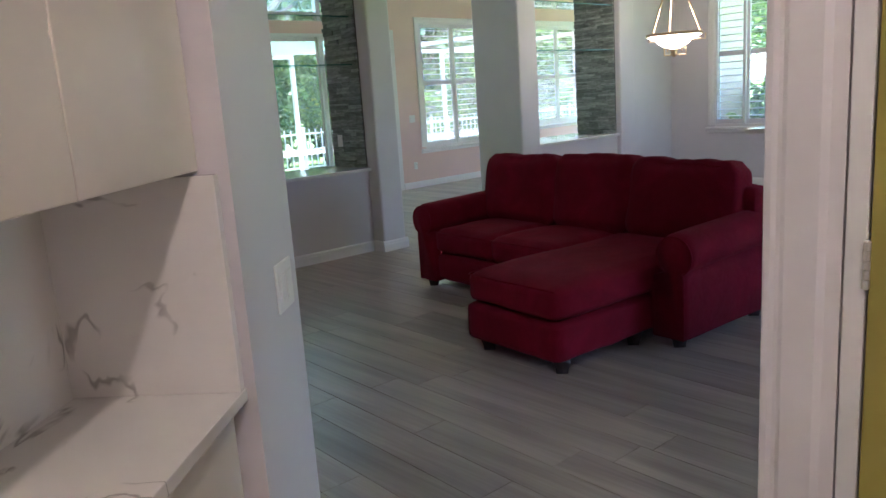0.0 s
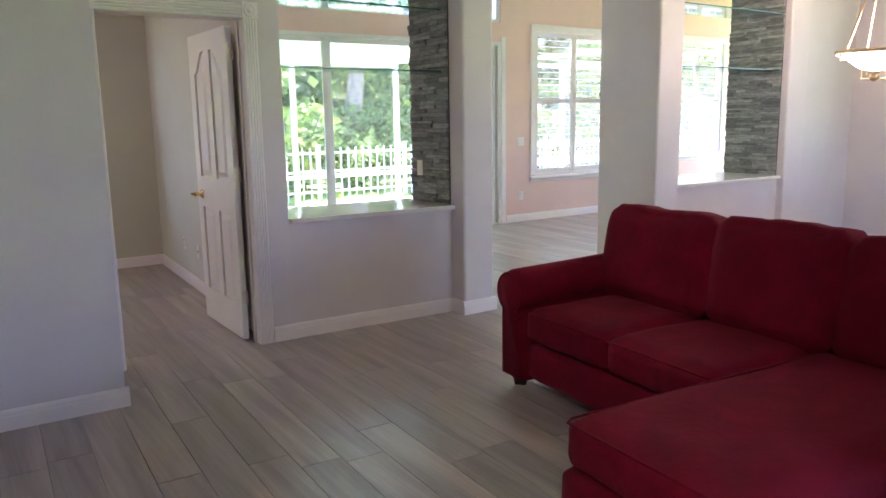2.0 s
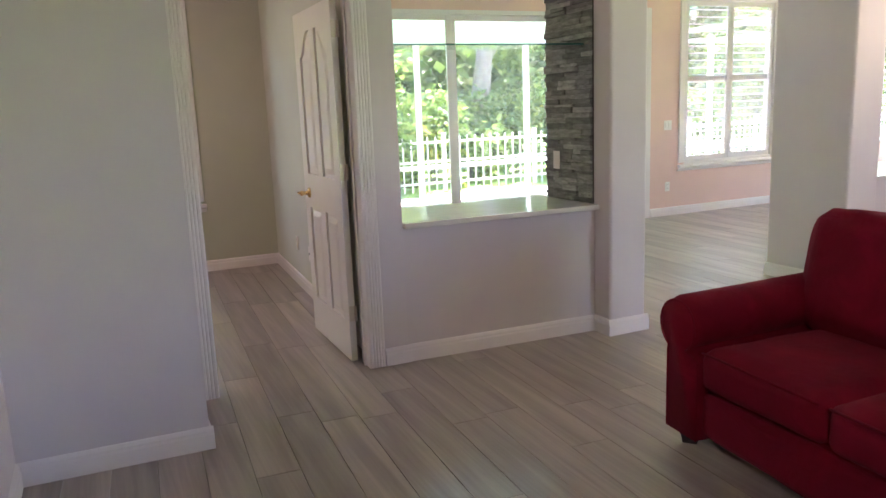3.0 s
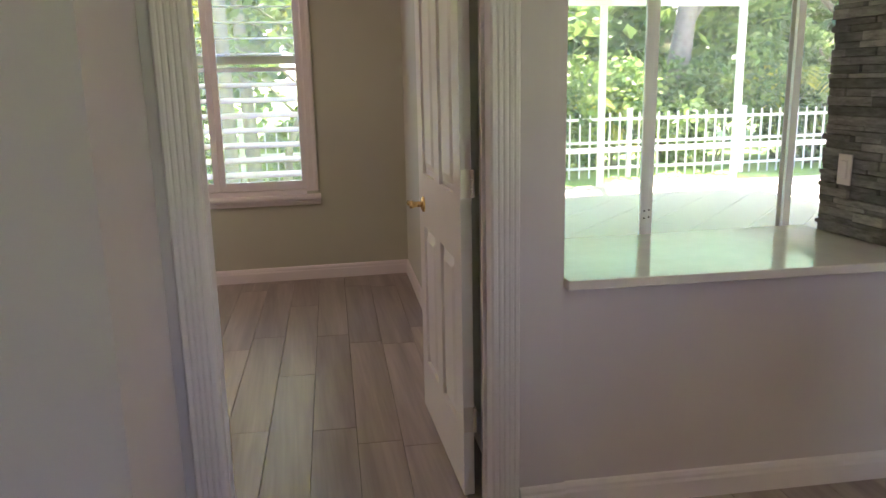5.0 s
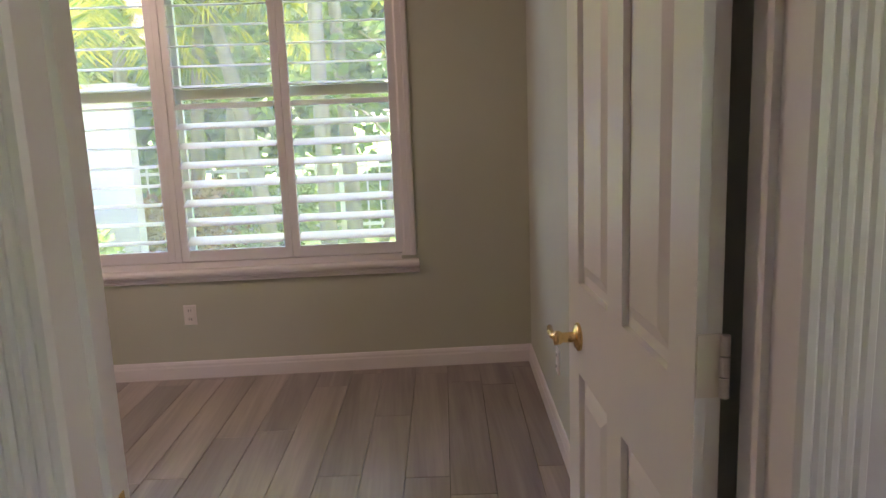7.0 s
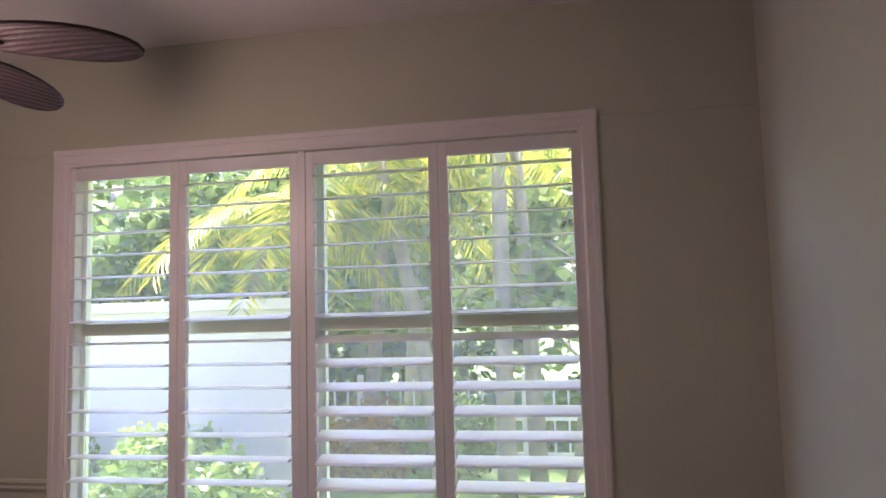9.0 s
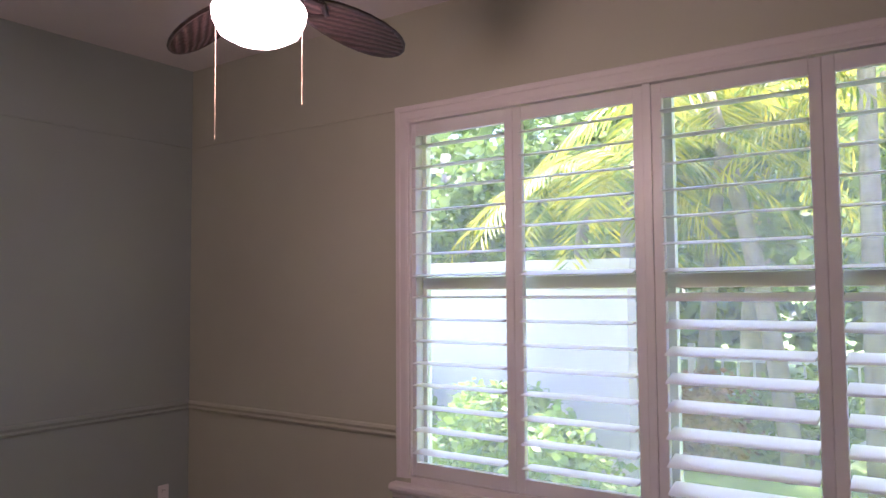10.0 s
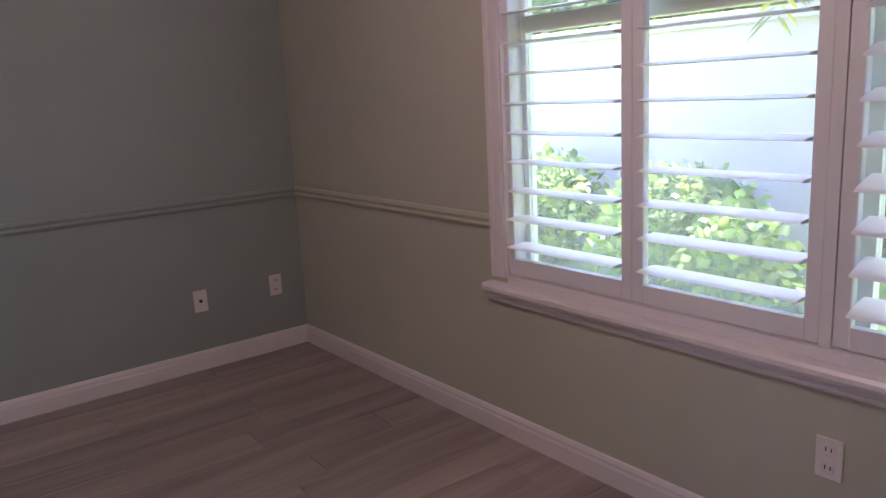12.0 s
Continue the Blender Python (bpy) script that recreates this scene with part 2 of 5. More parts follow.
# ---- mesh helpers ----
def box(bm, a, b, bevel=0.0, seg=2):
    (x0, y0, z0), (x1, y1, z1) = a, b
    m = Matrix.LocRotScale(((x0 + x1) / 2, (y0 + y1) / 2, (z0 + z1) / 2), None, (abs(x1 - x0), abs(y1 - y0), abs(z1 - z0)))
    vs = bmesh.ops.create_cube(bm, size=1, matrix=m)["verts"]
    if bevel:
        es = {e for v in vs for e in v.link_edges}
        bmesh.ops.bevel(bm, geom=list(es), offset=bevel, segments=seg, profile=0.5, affect="EDGES")
    return bm


def box_bm(a, b, bevel=0.0, seg=2):
    return box(bmesh.new(), a, b, bevel, seg)


def prism(pts, z0, z1, bm=None):
    """Upright prism over a plan outline."""
    bm = bm or bmesh.new()
    lo = [bm.verts.new((x, y, z0)) for x, y in pts]
    hi = [bm.verts.new((x, y, z1)) for x, y in pts]
    k = len(pts)
    bm.faces.new(lo[::-1])
    bm.faces.new(hi)
    for i in range(k):
        bm.faces.new((lo[i], lo[(i + 1) % k], hi[(i + 1) % k], hi[i]))
    bmesh.ops.recalc_face_normals(bm, faces=bm.faces)
    return bm


def sweep(profile, a, b, up=(0, 0, 1), out=(0, -1, 0), bm=None):
    """A moulding: the profile's points (outward, upward) drawn straight from a to b."""
    bm = bm or bmesh.new()
    a, b, up, out = Vector(a), Vector(b), Vector(up), Vector(out)
    r0 = [bm.verts.new(a + out * p + up * q) for p, q in profile]
    r1 = [bm.verts.new(b + out * p + up * q) for p, q in profile]
    k = len(profile)
    for i in range(k):
        bm.faces.new((r0[i], r0[(i + 1) % k], r1[(i + 1) % k], r1[i]))
    bm.faces.new(r0[::-1])
    bm.faces.new(r1)
    bmesh.ops.recalc_face_normals(bm, faces=bm.faces)
    return bm


def lathe(profile, steps=32, centre=(0, 0, 0), bm=None):
    bm = bm or bmesh.new()
    cx, cy, cz = centre
    rings = []
    for r, z in profile:
        rings.append([bm.verts.new((cx + max(r, 1e-4) * math.cos(2 * math.pi * i / steps), cy + max(r, 1e-4) * math.sin(2 * math.pi * i / steps), cz + z)) for i in range(steps)])
    for p, q in zip(rings, rings[1:]):
        for i in range(steps):
            bm.faces.new((p[i], p[(i + 1) % steps], q[(i + 1) % steps], q[i]))
    bmesh.ops.recalc_face_normals(bm, faces=bm.faces)
    return bm


def tube(pts, radii, steps=8, bm=None):
    """A tapered tube along points."""
    bm = bm or bmesh.new()
    pts = [Vector(p) for p in pts]
    if not isinstance(radii, (list, tuple)):
        radii = [radii] * len(pts)
    rings = []
    for i, p in enumerate(pts):
        d = (pts[min(i + 1, len(pts) - 1)] - pts[max(i - 1, 0)]).normalized()
        u = d.orthogonal().normalized() if not rings else (side - d * side.dot(d)).normalized()
        side = u
        w = d.cross(u)
        rings.append([bm.verts.new(p + (u * math.cos(2 * math.pi * k / steps) + w * math.sin(2 * math.pi * k / steps)) * radii[i]) for k in range(steps)])
    for a, b in zip(rings, rings[1:]):
        for k in range(steps):
            bm.faces.new((a[k], a[(k + 1) % steps], b[(k + 1) % steps], b[k]))
    bm.faces.new(rings[0][::-1])
    bm.faces.new(rings[-1])
    return bm


def mesh_of(name, bm, material, smooth=False):
    me = bpy.data.meshes.new(name)
    bm.to_mesh(me)
    bm.free()
    me.materials.append(material)
    if smooth:
        me.shade_smooth()
    return me


def setting(name, bm, material, label, category):
    ob = new(name, mesh_of(name, bm, material))
    return tagged(ob, label, category, kind="structure")


def part(name, bm, material, parent, label="", smooth=False):
    ob = new(name, mesh_of(name, bm, material, smooth))
    ob.parent = parent
    if label:
        ob["label"] = label
    return ob


def thing(name, label, category, group="", at=(0, 0, 0), turn=0):
    ob = new(name)
    ob.empty_display_size = 0.1
    ob.matrix_basis = pose(*at, 0, 0, turn)
    return tagged(ob, label, category, group)


# ---- plan ----
BX0, BX1, BY0, BY1, BH = -0.90, 4.00, 6.30, 9.66, 2.955    # bedroom
DX0, DX1, DH, BYI = 2.925, 3.758, 2.06, 6.42               # its doorway
H = 3.7                                                     # living room height
NB = 6.75                                                   # back of the display niches
GX = 14.2                                                   # far end of the garden room
EX = 10.65                                                  # dining wall
SY = -2.6

# bedroom walls
b = bmesh.new()
box(b, (BX0 - 0.12, BY0, 0), (DX0 - 0.02, BYI, H))
box(b, (DX1 + 0.02, BY0, 0), (DX1 + 0.094, BYI, H))
box(b, (DX1 + 0.094, 6.40, 0), (3.93, BYI, H))
box(b, (DX0 - 0.02, BY0, DH + 0.02), (DX1 + 0.02, BYI, H))
wall_door = setting("wall_south", b, M_WALL, "warm grey painted wall with the bedroom doorway", "wall")
b = bmesh.new()
WX0, WX1, WZ0, WZ1 = 0.81, 3.275, 0.665, 2.405
box(b, (BX0 - 0.12, BY1, -0.2), (WX0, BY1 + 0.16, H))
box(b, (WX1, BY1, -0.2), (4.12, BY1 + 0.16, H))
box(b, (WX0, BY1, -0.2), (WX1, BY1 + 0.16, WZ0))
box(b, (WX0, BY1, WZ1), (WX1, BY1 + 0.16, H))
wall_window = setting("wall_north", b, M_SAGE, "greige painted bedroom wall around the shuttered window", "wall")
wall_accent = setting("wall_west", box_bm((BX0 - 0.12, BYI, 0), (BX0, BY1, H)), M_BLUE, "blue-grey painted accent wall", "wall")
wall_bed_e = setting("wall_east", prism([(3.835, BYI), (3.93, BYI), (4.09, BY1), (3.995, BY1)], 0, H), M_GREEN, "pale sage painted bedroom wall", "wall")
setting("ceiling_bedroom", box_bm((BX0, BYI, BH), (3.93, BY1, BH + 0.12)), M_CEIL, "plain white bedroom ceiling", "ceiling")

# piers, half walls and columns of the niche wall
b = bmesh.new()
box(b, (DX1 + 0.094, 6.292, 0), (3.995, 6.40, H))
setting("wall_pier", b, M_WALL, "warm grey wall pier beside the bedroom door", "wall")
half_1 = setting("wall_half_1", prism([(3.997, 6.300), (5.260, 6.235), (5.260, NB), (3.997, NB)], 0, 0.78), M_WALL, "warm grey half wall below a display niche", "wall")
setting("wall_niche_cheek", box_bm((3.945, 6.42, 0.0), (3.995, NB, H)), M_WALL, "warm grey cheek of the display niche", "wall")
half_2 = setting("wall_half_2", box_bm((7.64, 6.13, 0), (9.285, NB, 0.78)), M_WALL, "warm grey half wall below the second display niche", "wall")
setting("wall_column_1", box_bm((5.262, 6.08, 0), (5.535, NB, H), 0.02, 3), M_WALL, "warm grey square wall column with rounded edges", "column")
setting("wall_column_2", box_bm((7.32, 6.06, 0), (7.64, NB, H), 0.02, 3), M_WALL, "warm grey square wall column with rounded edges", "column")
setting("wall_column_3", box_bm((9.285, 6.06, 0), (9.60, NB, H), 0.02, 3), M_WALL, "warm grey square wall column with rounded edges", "column")
setting("wall_dining_north", box_bm((9.60, 6.13, 0), (EX, NB, H)), M_WALL, "pale grey dining corner wall", "wall")
b = bmesh.new()
box(b, (3.997, 6.275, 2.62), (5.262, NB, H))
setting("wall_niche_head_1", b, M_WALL, "warm grey header over the display niche", "wall")
setting("wall_niche_head_2", box_bm((7.64, 6.13, 2.75), (9.285, NB, H)), M_WALL, "warm grey header over the second niche", "wall")
setting("wall_garden_west", prism([(3.932, BYI), (3.945, BYI), (4.12, BY1), (4.092, BY1)], 0, H), M_PINK, "peach painted end wall of the garden room", "wall")

# garden room north wall with sliding door, transoms and two windows
PY = 9.68
S0, S1, SH = 4.72, 8.50, 2.42
b = bmesh.new()
box(b, (4.12, PY, -0.2), (S0, PY + 0.14, H))
box(b, (S0, PY, SH), (S1, PY + 0.14, 2.67))
box(b, (S0, PY, 3.25), (S1, PY + 0.14, H))
W1 = (9.10, 10.60, 0.64, 2.60)
W3 = (11.95, 13.30, 0.80, 2.60)
xs = [S1, W1[0], W1[1], W3[0], W3[1], GX]
for i in (0, 2, 4):
    box(b, (xs[i], PY, -0.2), (xs[i + 1], PY + 0.14, H))
for w in (W1, W3):
    box(b, (w[0], PY, -0.2), (w[1], PY + 0.14, w[2]))
    box(b, (w[0], PY, w[3]), (w[1], PY + 0.14, H))
setting("wall_garden_north", b, M_PINK, "peach painted wall of the garden room", "wall")
# Unseen end wall; its opening is added only to let daylight in.
b = bmesh.new()
box(b, (GX, NB, 0), (GX + 0.14, 6.95, H))
box(b, (GX, 9.5, 0), (GX + 0.14, PY, H))
box(b, (GX, 6.95, 3.2), (GX + 0.14, 9.5, H))
setting("wall_garden_east", b, M_PINK, "unseen peach end wall with an opening added for daylight", "wall")
setting("wall_garden_south", box_bm((EX, 6.62, 0), (GX, NB, H)), M_PINK, "peach painted inner wall", "wall")

# living room walls
b = bmesh.new()
W2 = (4.63, 5.49, 0.80, 2.80)
box(b, (EX, SY, 0), (EX + 0.14, W2[0], H))
box(b, (EX, W2[1], 0), (EX + 0.14, 6.62, H))
box(b, (EX, W2[0], 0), (EX + 0.14, W2[1], W2[2]))
box(b, (EX, W2[0], W2[3]), (EX + 0.14, W2[1], H))
setting("wall_dining_east", b, M_WALL, "pale grey dining wall with a tall shuttered window", "wall")
wall_return = setting("wall_return", prism([(1.9, 5.71), (2.80, 5.69), (2.80, 6.30), (1.9, 6.30)], 0, H), M_WALL, "warm grey wall return beside the bedroom door", "wall")
F = Vector((0.74, 0.673)).normalized()                      # run of the angled pantry wall
NF = Vector((F.y, -F.x))                                    # its outward side
C0 = Vector((1.848, 2.105))                                 # its free corner
P1 = C0 - F * 0.285
PW0 = C0 - F * 0.37                                         # its kitchen-side corner
setting("wall_angled", prism([tuple(C0), tuple(PW0), tuple(PW0 - NF * 0.5), (1.2, 2.6), (1.60, 2.9), (2.05, 2.9)], 0, H), M_WALL, "warm grey angled wall end with a light switch", "wall")
setting("wall_living_west", box_bm((1.93, 2.85, 0), (2.05, 5.72, H)), M_WALL, "warm grey living room wall", "wall")
P2 = P1 - F * 1.9
setting("wall_pantry_back", prism([tuple(P1 - NF * 0.44), tuple(P2 - NF * 0.44), tuple(P2 - NF * 0.56), tuple(P1 - NF * 0.56)], 0, H), M_WALL, "plain wall behind the pantry cabinets", "wall")
setting("wall_pantry_end", box_bm((-0.75, SY, 0), (-0.63, 1.3, H)), M_WALL, "plain kitchen end wall", "wall")
# South wall out of view, with a wide gap added as a daylight source.
b = bmesh.new()
box(b, (-0.75, SY - 0.14, 0), (6.0, SY, H))
box(b, (8.8, SY - 0.14, 0), (EX + 0.14, SY, H))
box(b, (6.0, SY - 0.14, 2.4), (8.8, SY, H))
setting("wall_living_south", b, M_WALL, "plain unseen living room wall with an opening added for daylight", "wall")
setting("wall_jamb", box_bm((2.32, 0.2, 0), (2.44, 1.08, H)), M_WALL, "short wall beside the kitchen passage", "wall")
setting("wall_kitchen_side", box_bm((2.32, SY, 0), (2.44, -0.6, H)), M_WALL, "plain kitchen side wall", "wall")
setting("ceiling_living", box_bm((-0.75, SY - 0.14, H), (GX + 0.14, PY + 0.14, H + 0.15)), M_CEIL, "plain white living room ceiling", "ceiling")
floor = setting("floor", box_bm((-1.0, SY - 0.1, -0.12), (GX + 0.1, BY1 + 0.12, -0.012)), M_SUB, "grey-brown wood plank floor", "floor")

# ---- trim ----
BASE = [(0, 0), (0.017, 0), (0.017, 0.066), (0.013, 0.075), (0.013, 0.086), (0.007, 0.098), (0, 0.102)]


def baseboard(a, c, out, material=None):
    ob = setting("baseboard", sweep(BASE, (*a, 0), (*c, 0), out=(*out, 0)), material or M_TRIM, "white moulded baseboard", "baseboard")
    return ob


baseboard((BX0, BY1), (BX1, BY1), (0, -1))
baseboard((BX0, BYI), (BX0, BY1), (1, 0))
baseboard((3.835, BYI), (3.995, BY1), (-0.9988, 0.0493))
baseboard((BX0, BYI), (DX0 - 0.09, BYI), (0, 1))
baseboard((2.05, 5.708), (2.818, 5.688), (0, -1))
baseboard((2.80, 5.69), (2.80, 6.288), (1, 0))
baseboard((2.05, 2.9), (2.05, 5.70), (1, 0))
baseboard((DX1 + 0.094, 6.292), (4.010, 6.292), (0, -1))
baseboard((4.010, 6.299), (5.245, 6.236), (-0.0514, -0.9987))
baseboard((5.245, 6.08), (5.552, 6.08), (0, -1))
baseboard((5.262, 6.08), (5.262, 6.235), (-1, 0))
baseboard((5.535, 6.08), (5.535, NB), (1, 0))
baseboard((7.32, 6.06), (7.32, NB), (-1, 0))
baseboard((7.303, 6.06), (7.657, 6.06), (0, -1))
baseboard((7.64, 6.13), (9.285, 6.13), (0, -1))
baseboard((9.60, 6.13), (EX, 6.13), (0, -1))
baseboard((EX, SY), (EX, 6.13), (-1, 0))
baseboard((S1 + 0.09, PY), (GX, PY), (0, -1))

RAIL = [(0, 0), (0.012, 0.004), (0.02, 0.016), (0.012, 0.026), (0.022, 0.042), (0.012, 0.054), (0, 0.058)]
for a, c, out, m in (((BX0, BY1, 0.848), (0.738, BY1, 0.848), (0, -1, 0), M_SAGE), ((BX0, BYI, 0.848), (BX0, BY1, 0.848), (1, 0, 0), M_BLUE)):
    setting("trim_chair_rail", sweep(RAIL, a, c, out=out), m, "painted moulded chair rail", "chair rail")
BEAD = [(0, 0), (0.006, 0.002), (0.006, 0.010), (0, 0.012)]
for a, c, out, m in (((BX0, BY1, 2.462), (0.73, BY1, 2.462), (0, -1, 0), M_SAGE), ((3.36, BY1, 2.445), (BX1, BY1, 2.445), (0, -1, 0), M_SAGE), ((BX0, BYI, 2.462), (BX0, BY1, 2.462), (1, 0, 0), M_BLUE)):
    setting("trim_bead", sweep(BEAD, a, c, out=out), m, "thin painted wall bead", "trim")

# ---- bedroom doorway ----
FLUTE = [(0, 0), (0.012, 0), (0.02, 0.006), (0.02, 0.016), (0.0155, 0.021), (0.02, 0.026), (0.02, 0.033), (0.0155, 0.038), (0.02, 0.043), (0.02, 0.050), (0.0155, 0.055), (0.02, 0.060), (0.02, 0.067), (0.0155, 0.072), (0.02, 0.077), (0.02, 0.086), (0.012, 0.092), (0, 0.092)]


def casing(name, face_y, out, label):
    root = thing(name, label, "door frame")
    root["kind"] = "structure"
    o = (0, out, 0)
    part("side_casing", sweep(FLUTE, (DX0, face_y, 0), (DX0, face_y, DH), up=(-1, 0, 0), out=o), M_TRIM, root)
    part("side_casing", sweep(FLUTE, (DX1, face_y, 0), (DX1, face_y, DH), up=(1, 0, 0), out=o), M_TRIM, root)
    part("head_casing", sweep(FLUTE, (DX0, face_y, DH), (DX1, face_y, DH), up=(0, 0, 1), out=o), M_TRIM, root)
    for x in (DX0 - 0.048, DX1 + 0.048):
        k = part("corner_block", box_bm((x - 0.05, face_y, DH), (x + 0.05, face_y + out * 0.026, DH + 0.10), 0.003), M_TRIM, root)
        rb = lathe([(0.04, 0), (0.04, 0.004), (0.034, 0.008), (0.028, 0.003), (0.018, 0.003), (0.012, 0.009), (0, 0.01)], 24)
        bmesh.ops.transform(rb, matrix=pose(x, face_y + out * 0.026, DH + 0.05, 90 if out < 0 else -90), verts=rb.verts)
        part("rosette", rb, M_TRIM, k, smooth=True)
    return root


door_1 = casing("door_1", BY0, -1, "white fluted door casing with corner rosettes")
for nm, a, c in (("jamb", (DX0 - 0.02, BY0, 0), (DX0, BYI, DH)), ("jamb", (DX1, BY0, 0), (DX1 + 0.02, BYI, DH)), ("head_jamb", (DX0 - 0.02, BY0, DH), (DX1 + 0.02, BYI, DH + 0.02)), ("door_stop", (DX0, 6.355, 0), (DX0 + 0.011, 6.372, DH)), ("door_stop", (DX1 - 0.011, 6.355, 0), (DX1, 6.372, DH))):
    part(nm, box_bm(a, c), M_TRIM, door_1)
sp = part("strike_plate", box_bm((DX0 - 0.001, 6.385, 0.90), (DX0 + 0.002, 6.412, 0.985)), M_BRASS, door_1, "brass strike plate")
casing("door_2", BYI, 1, "white fluted casing on the bedroom side of the doorway")


def panel_door(name, w, h, label):
    """Leaf in its own frame: hinge edge at x = 0, width along +x, front face at y = 0 (towards -y)."""
    root = thing(name, label, "door")
    t = 0.036
    body = box_bm((0, 0.0125, 0.012), (w, t, h), 0.002)
    part("leaf", body, M_DOOR, root)
    sw, mw = 0.105, 0.10
    pw = (w - 2 * sw - mw) / 2
    b = bmesh.new()
    for x0, x1 in ((0, sw), (w - sw, w), (sw + pw, sw + pw + mw)):
        box(b, (x0, -0.001, 0.012), (x1, 0.014, h))
    for z0, z1 in ((0.012, 0.245), (0.845, 1.06)):
        for x0 in (sw, sw + pw + mw):
            box(b, (x0, -0.001, z0), (x0 + pw, 0.014, z1))
    for k, x0 in enumerate((sw, sw + pw + mw)):
        pts = []
        for i in range(13):
            s = i / 12
            u = s if k == 0 else 1 - s
            zz = 1.77 + 0.145 * (0.5 - 0.5 * math.cos(math.pi * min(1, u * 1.25)))
            pts.append((x0 + pw * s, zz))
        lo = [(b.verts.new((x, -0.001, z)), b.verts.new((x, 0.014, z))) for x, z in pts]
        hi = [(b.verts.new((x, -0.001, h)), b.verts.new((x, 0.014, h))) for x, z in pts]
        for i in range(12):
            b.faces.new((lo[i][0], lo[i + 1][0], hi[i + 1][0], hi[i][0]))
            b.faces.new((lo[i][0], lo[i][1], lo[i + 1][1], lo[i + 1][0]))
    bmesh.ops.recalc_face_normals(b, faces=b.faces)
    part("stiles_and_rails", b, M_DOOR, root)
    for k, x0 in enumerate((sw, sw + pw + mw)):
        for z0, z1, arch in ((0.245, 0.845, 0), (1.06, 1.77, 1)):
            b = bmesh.new()
            e, d = 0.02, 0.052
            n = 12
            def outline(inset):
                lo = [(x0 + inset, z0 + inset), (x0 + pw - inset, z0 + inset)]
                top = []
                for i in range(n + 1):
                    s = 1 - i / n
                    u = s if k == 0 else 1 - s
                    zz = z1 + (0.145 * (0.5 - 0.5 * math.cos(math.pi * min(1, u * 1.25))) if arch else 0)
                    top.append((x0 + inset + (pw - 2 * inset) * s, zz - inset))
                return lo + top
            o1 = [b.verts.new((x, 0.0128, z)) for x, z in outline(e)]
            o2 = [b.verts.new((x, -0.0005, z)) for x, z in outline(d)]
            for i in range(len(o1)):
                b.faces.new((o1[i], o1[(i + 1) % len(o1)], o2[(i + 1) % len(o1)], o2[i]))
            b.faces.new(o2)
            bmesh.ops.recalc_face_normals(b, faces=b.faces)
            part("raised_panel", b, M_DOOR, root)
    b = lathe([(0.0, 0.0), (0.033, 0.0), (0.033, 0.006), (0.024, 0.012), (0.012, 0.014), (0.012, 0.042), (0.016, 0.046), (0.016, 0.060), (0, 0.062)], 24)
    bmesh.ops.transform(b, matrix=pose(w - 0.11, 0, 0.935, 90), verts=b.verts)
    hd = part("door_handle", b, M_BRASS, root, "polished brass lever handle", True)
    part("lever", tube([(w - 0.11, -0.054, 0.935), (w - 0.085, -0.058, 0.935), (w - 0.05, -0.057, 0.931), (w - 0.015, -0.052, 0.933)], [0.008, 0.009, 0.008, 0.007], 10), M_BRASS, hd, smooth=True)
    for z in (0.25, 1.06, 1.83):
        hb = box_bm((-0.004, 0.0, z), (0.0, 0.034, z + 0.09))
        hg = part("hinge", hb, M_NICKEL, root, "painted steel hinge")
        kb = bmesh.new()
        for q in range(3):
            lathe([(0, 0), (0.007, 0), (0.007, 0.028), (0, 0.028)], 12, (-0.007, 0.037, z + 0.001 + q * 0.03), kb)
        part("knuckle", kb, M_NICKEL, hg)
    return root


leafd = panel_door("panel_door", 0.80, 2.035, "white four-panel arched door standing open into the bedroom")
leafd.matrix_basis = pose(3.697, 6.436, 0, 0, 0, 90) @ Matrix.Diagonal((1, -1, 1, 1))


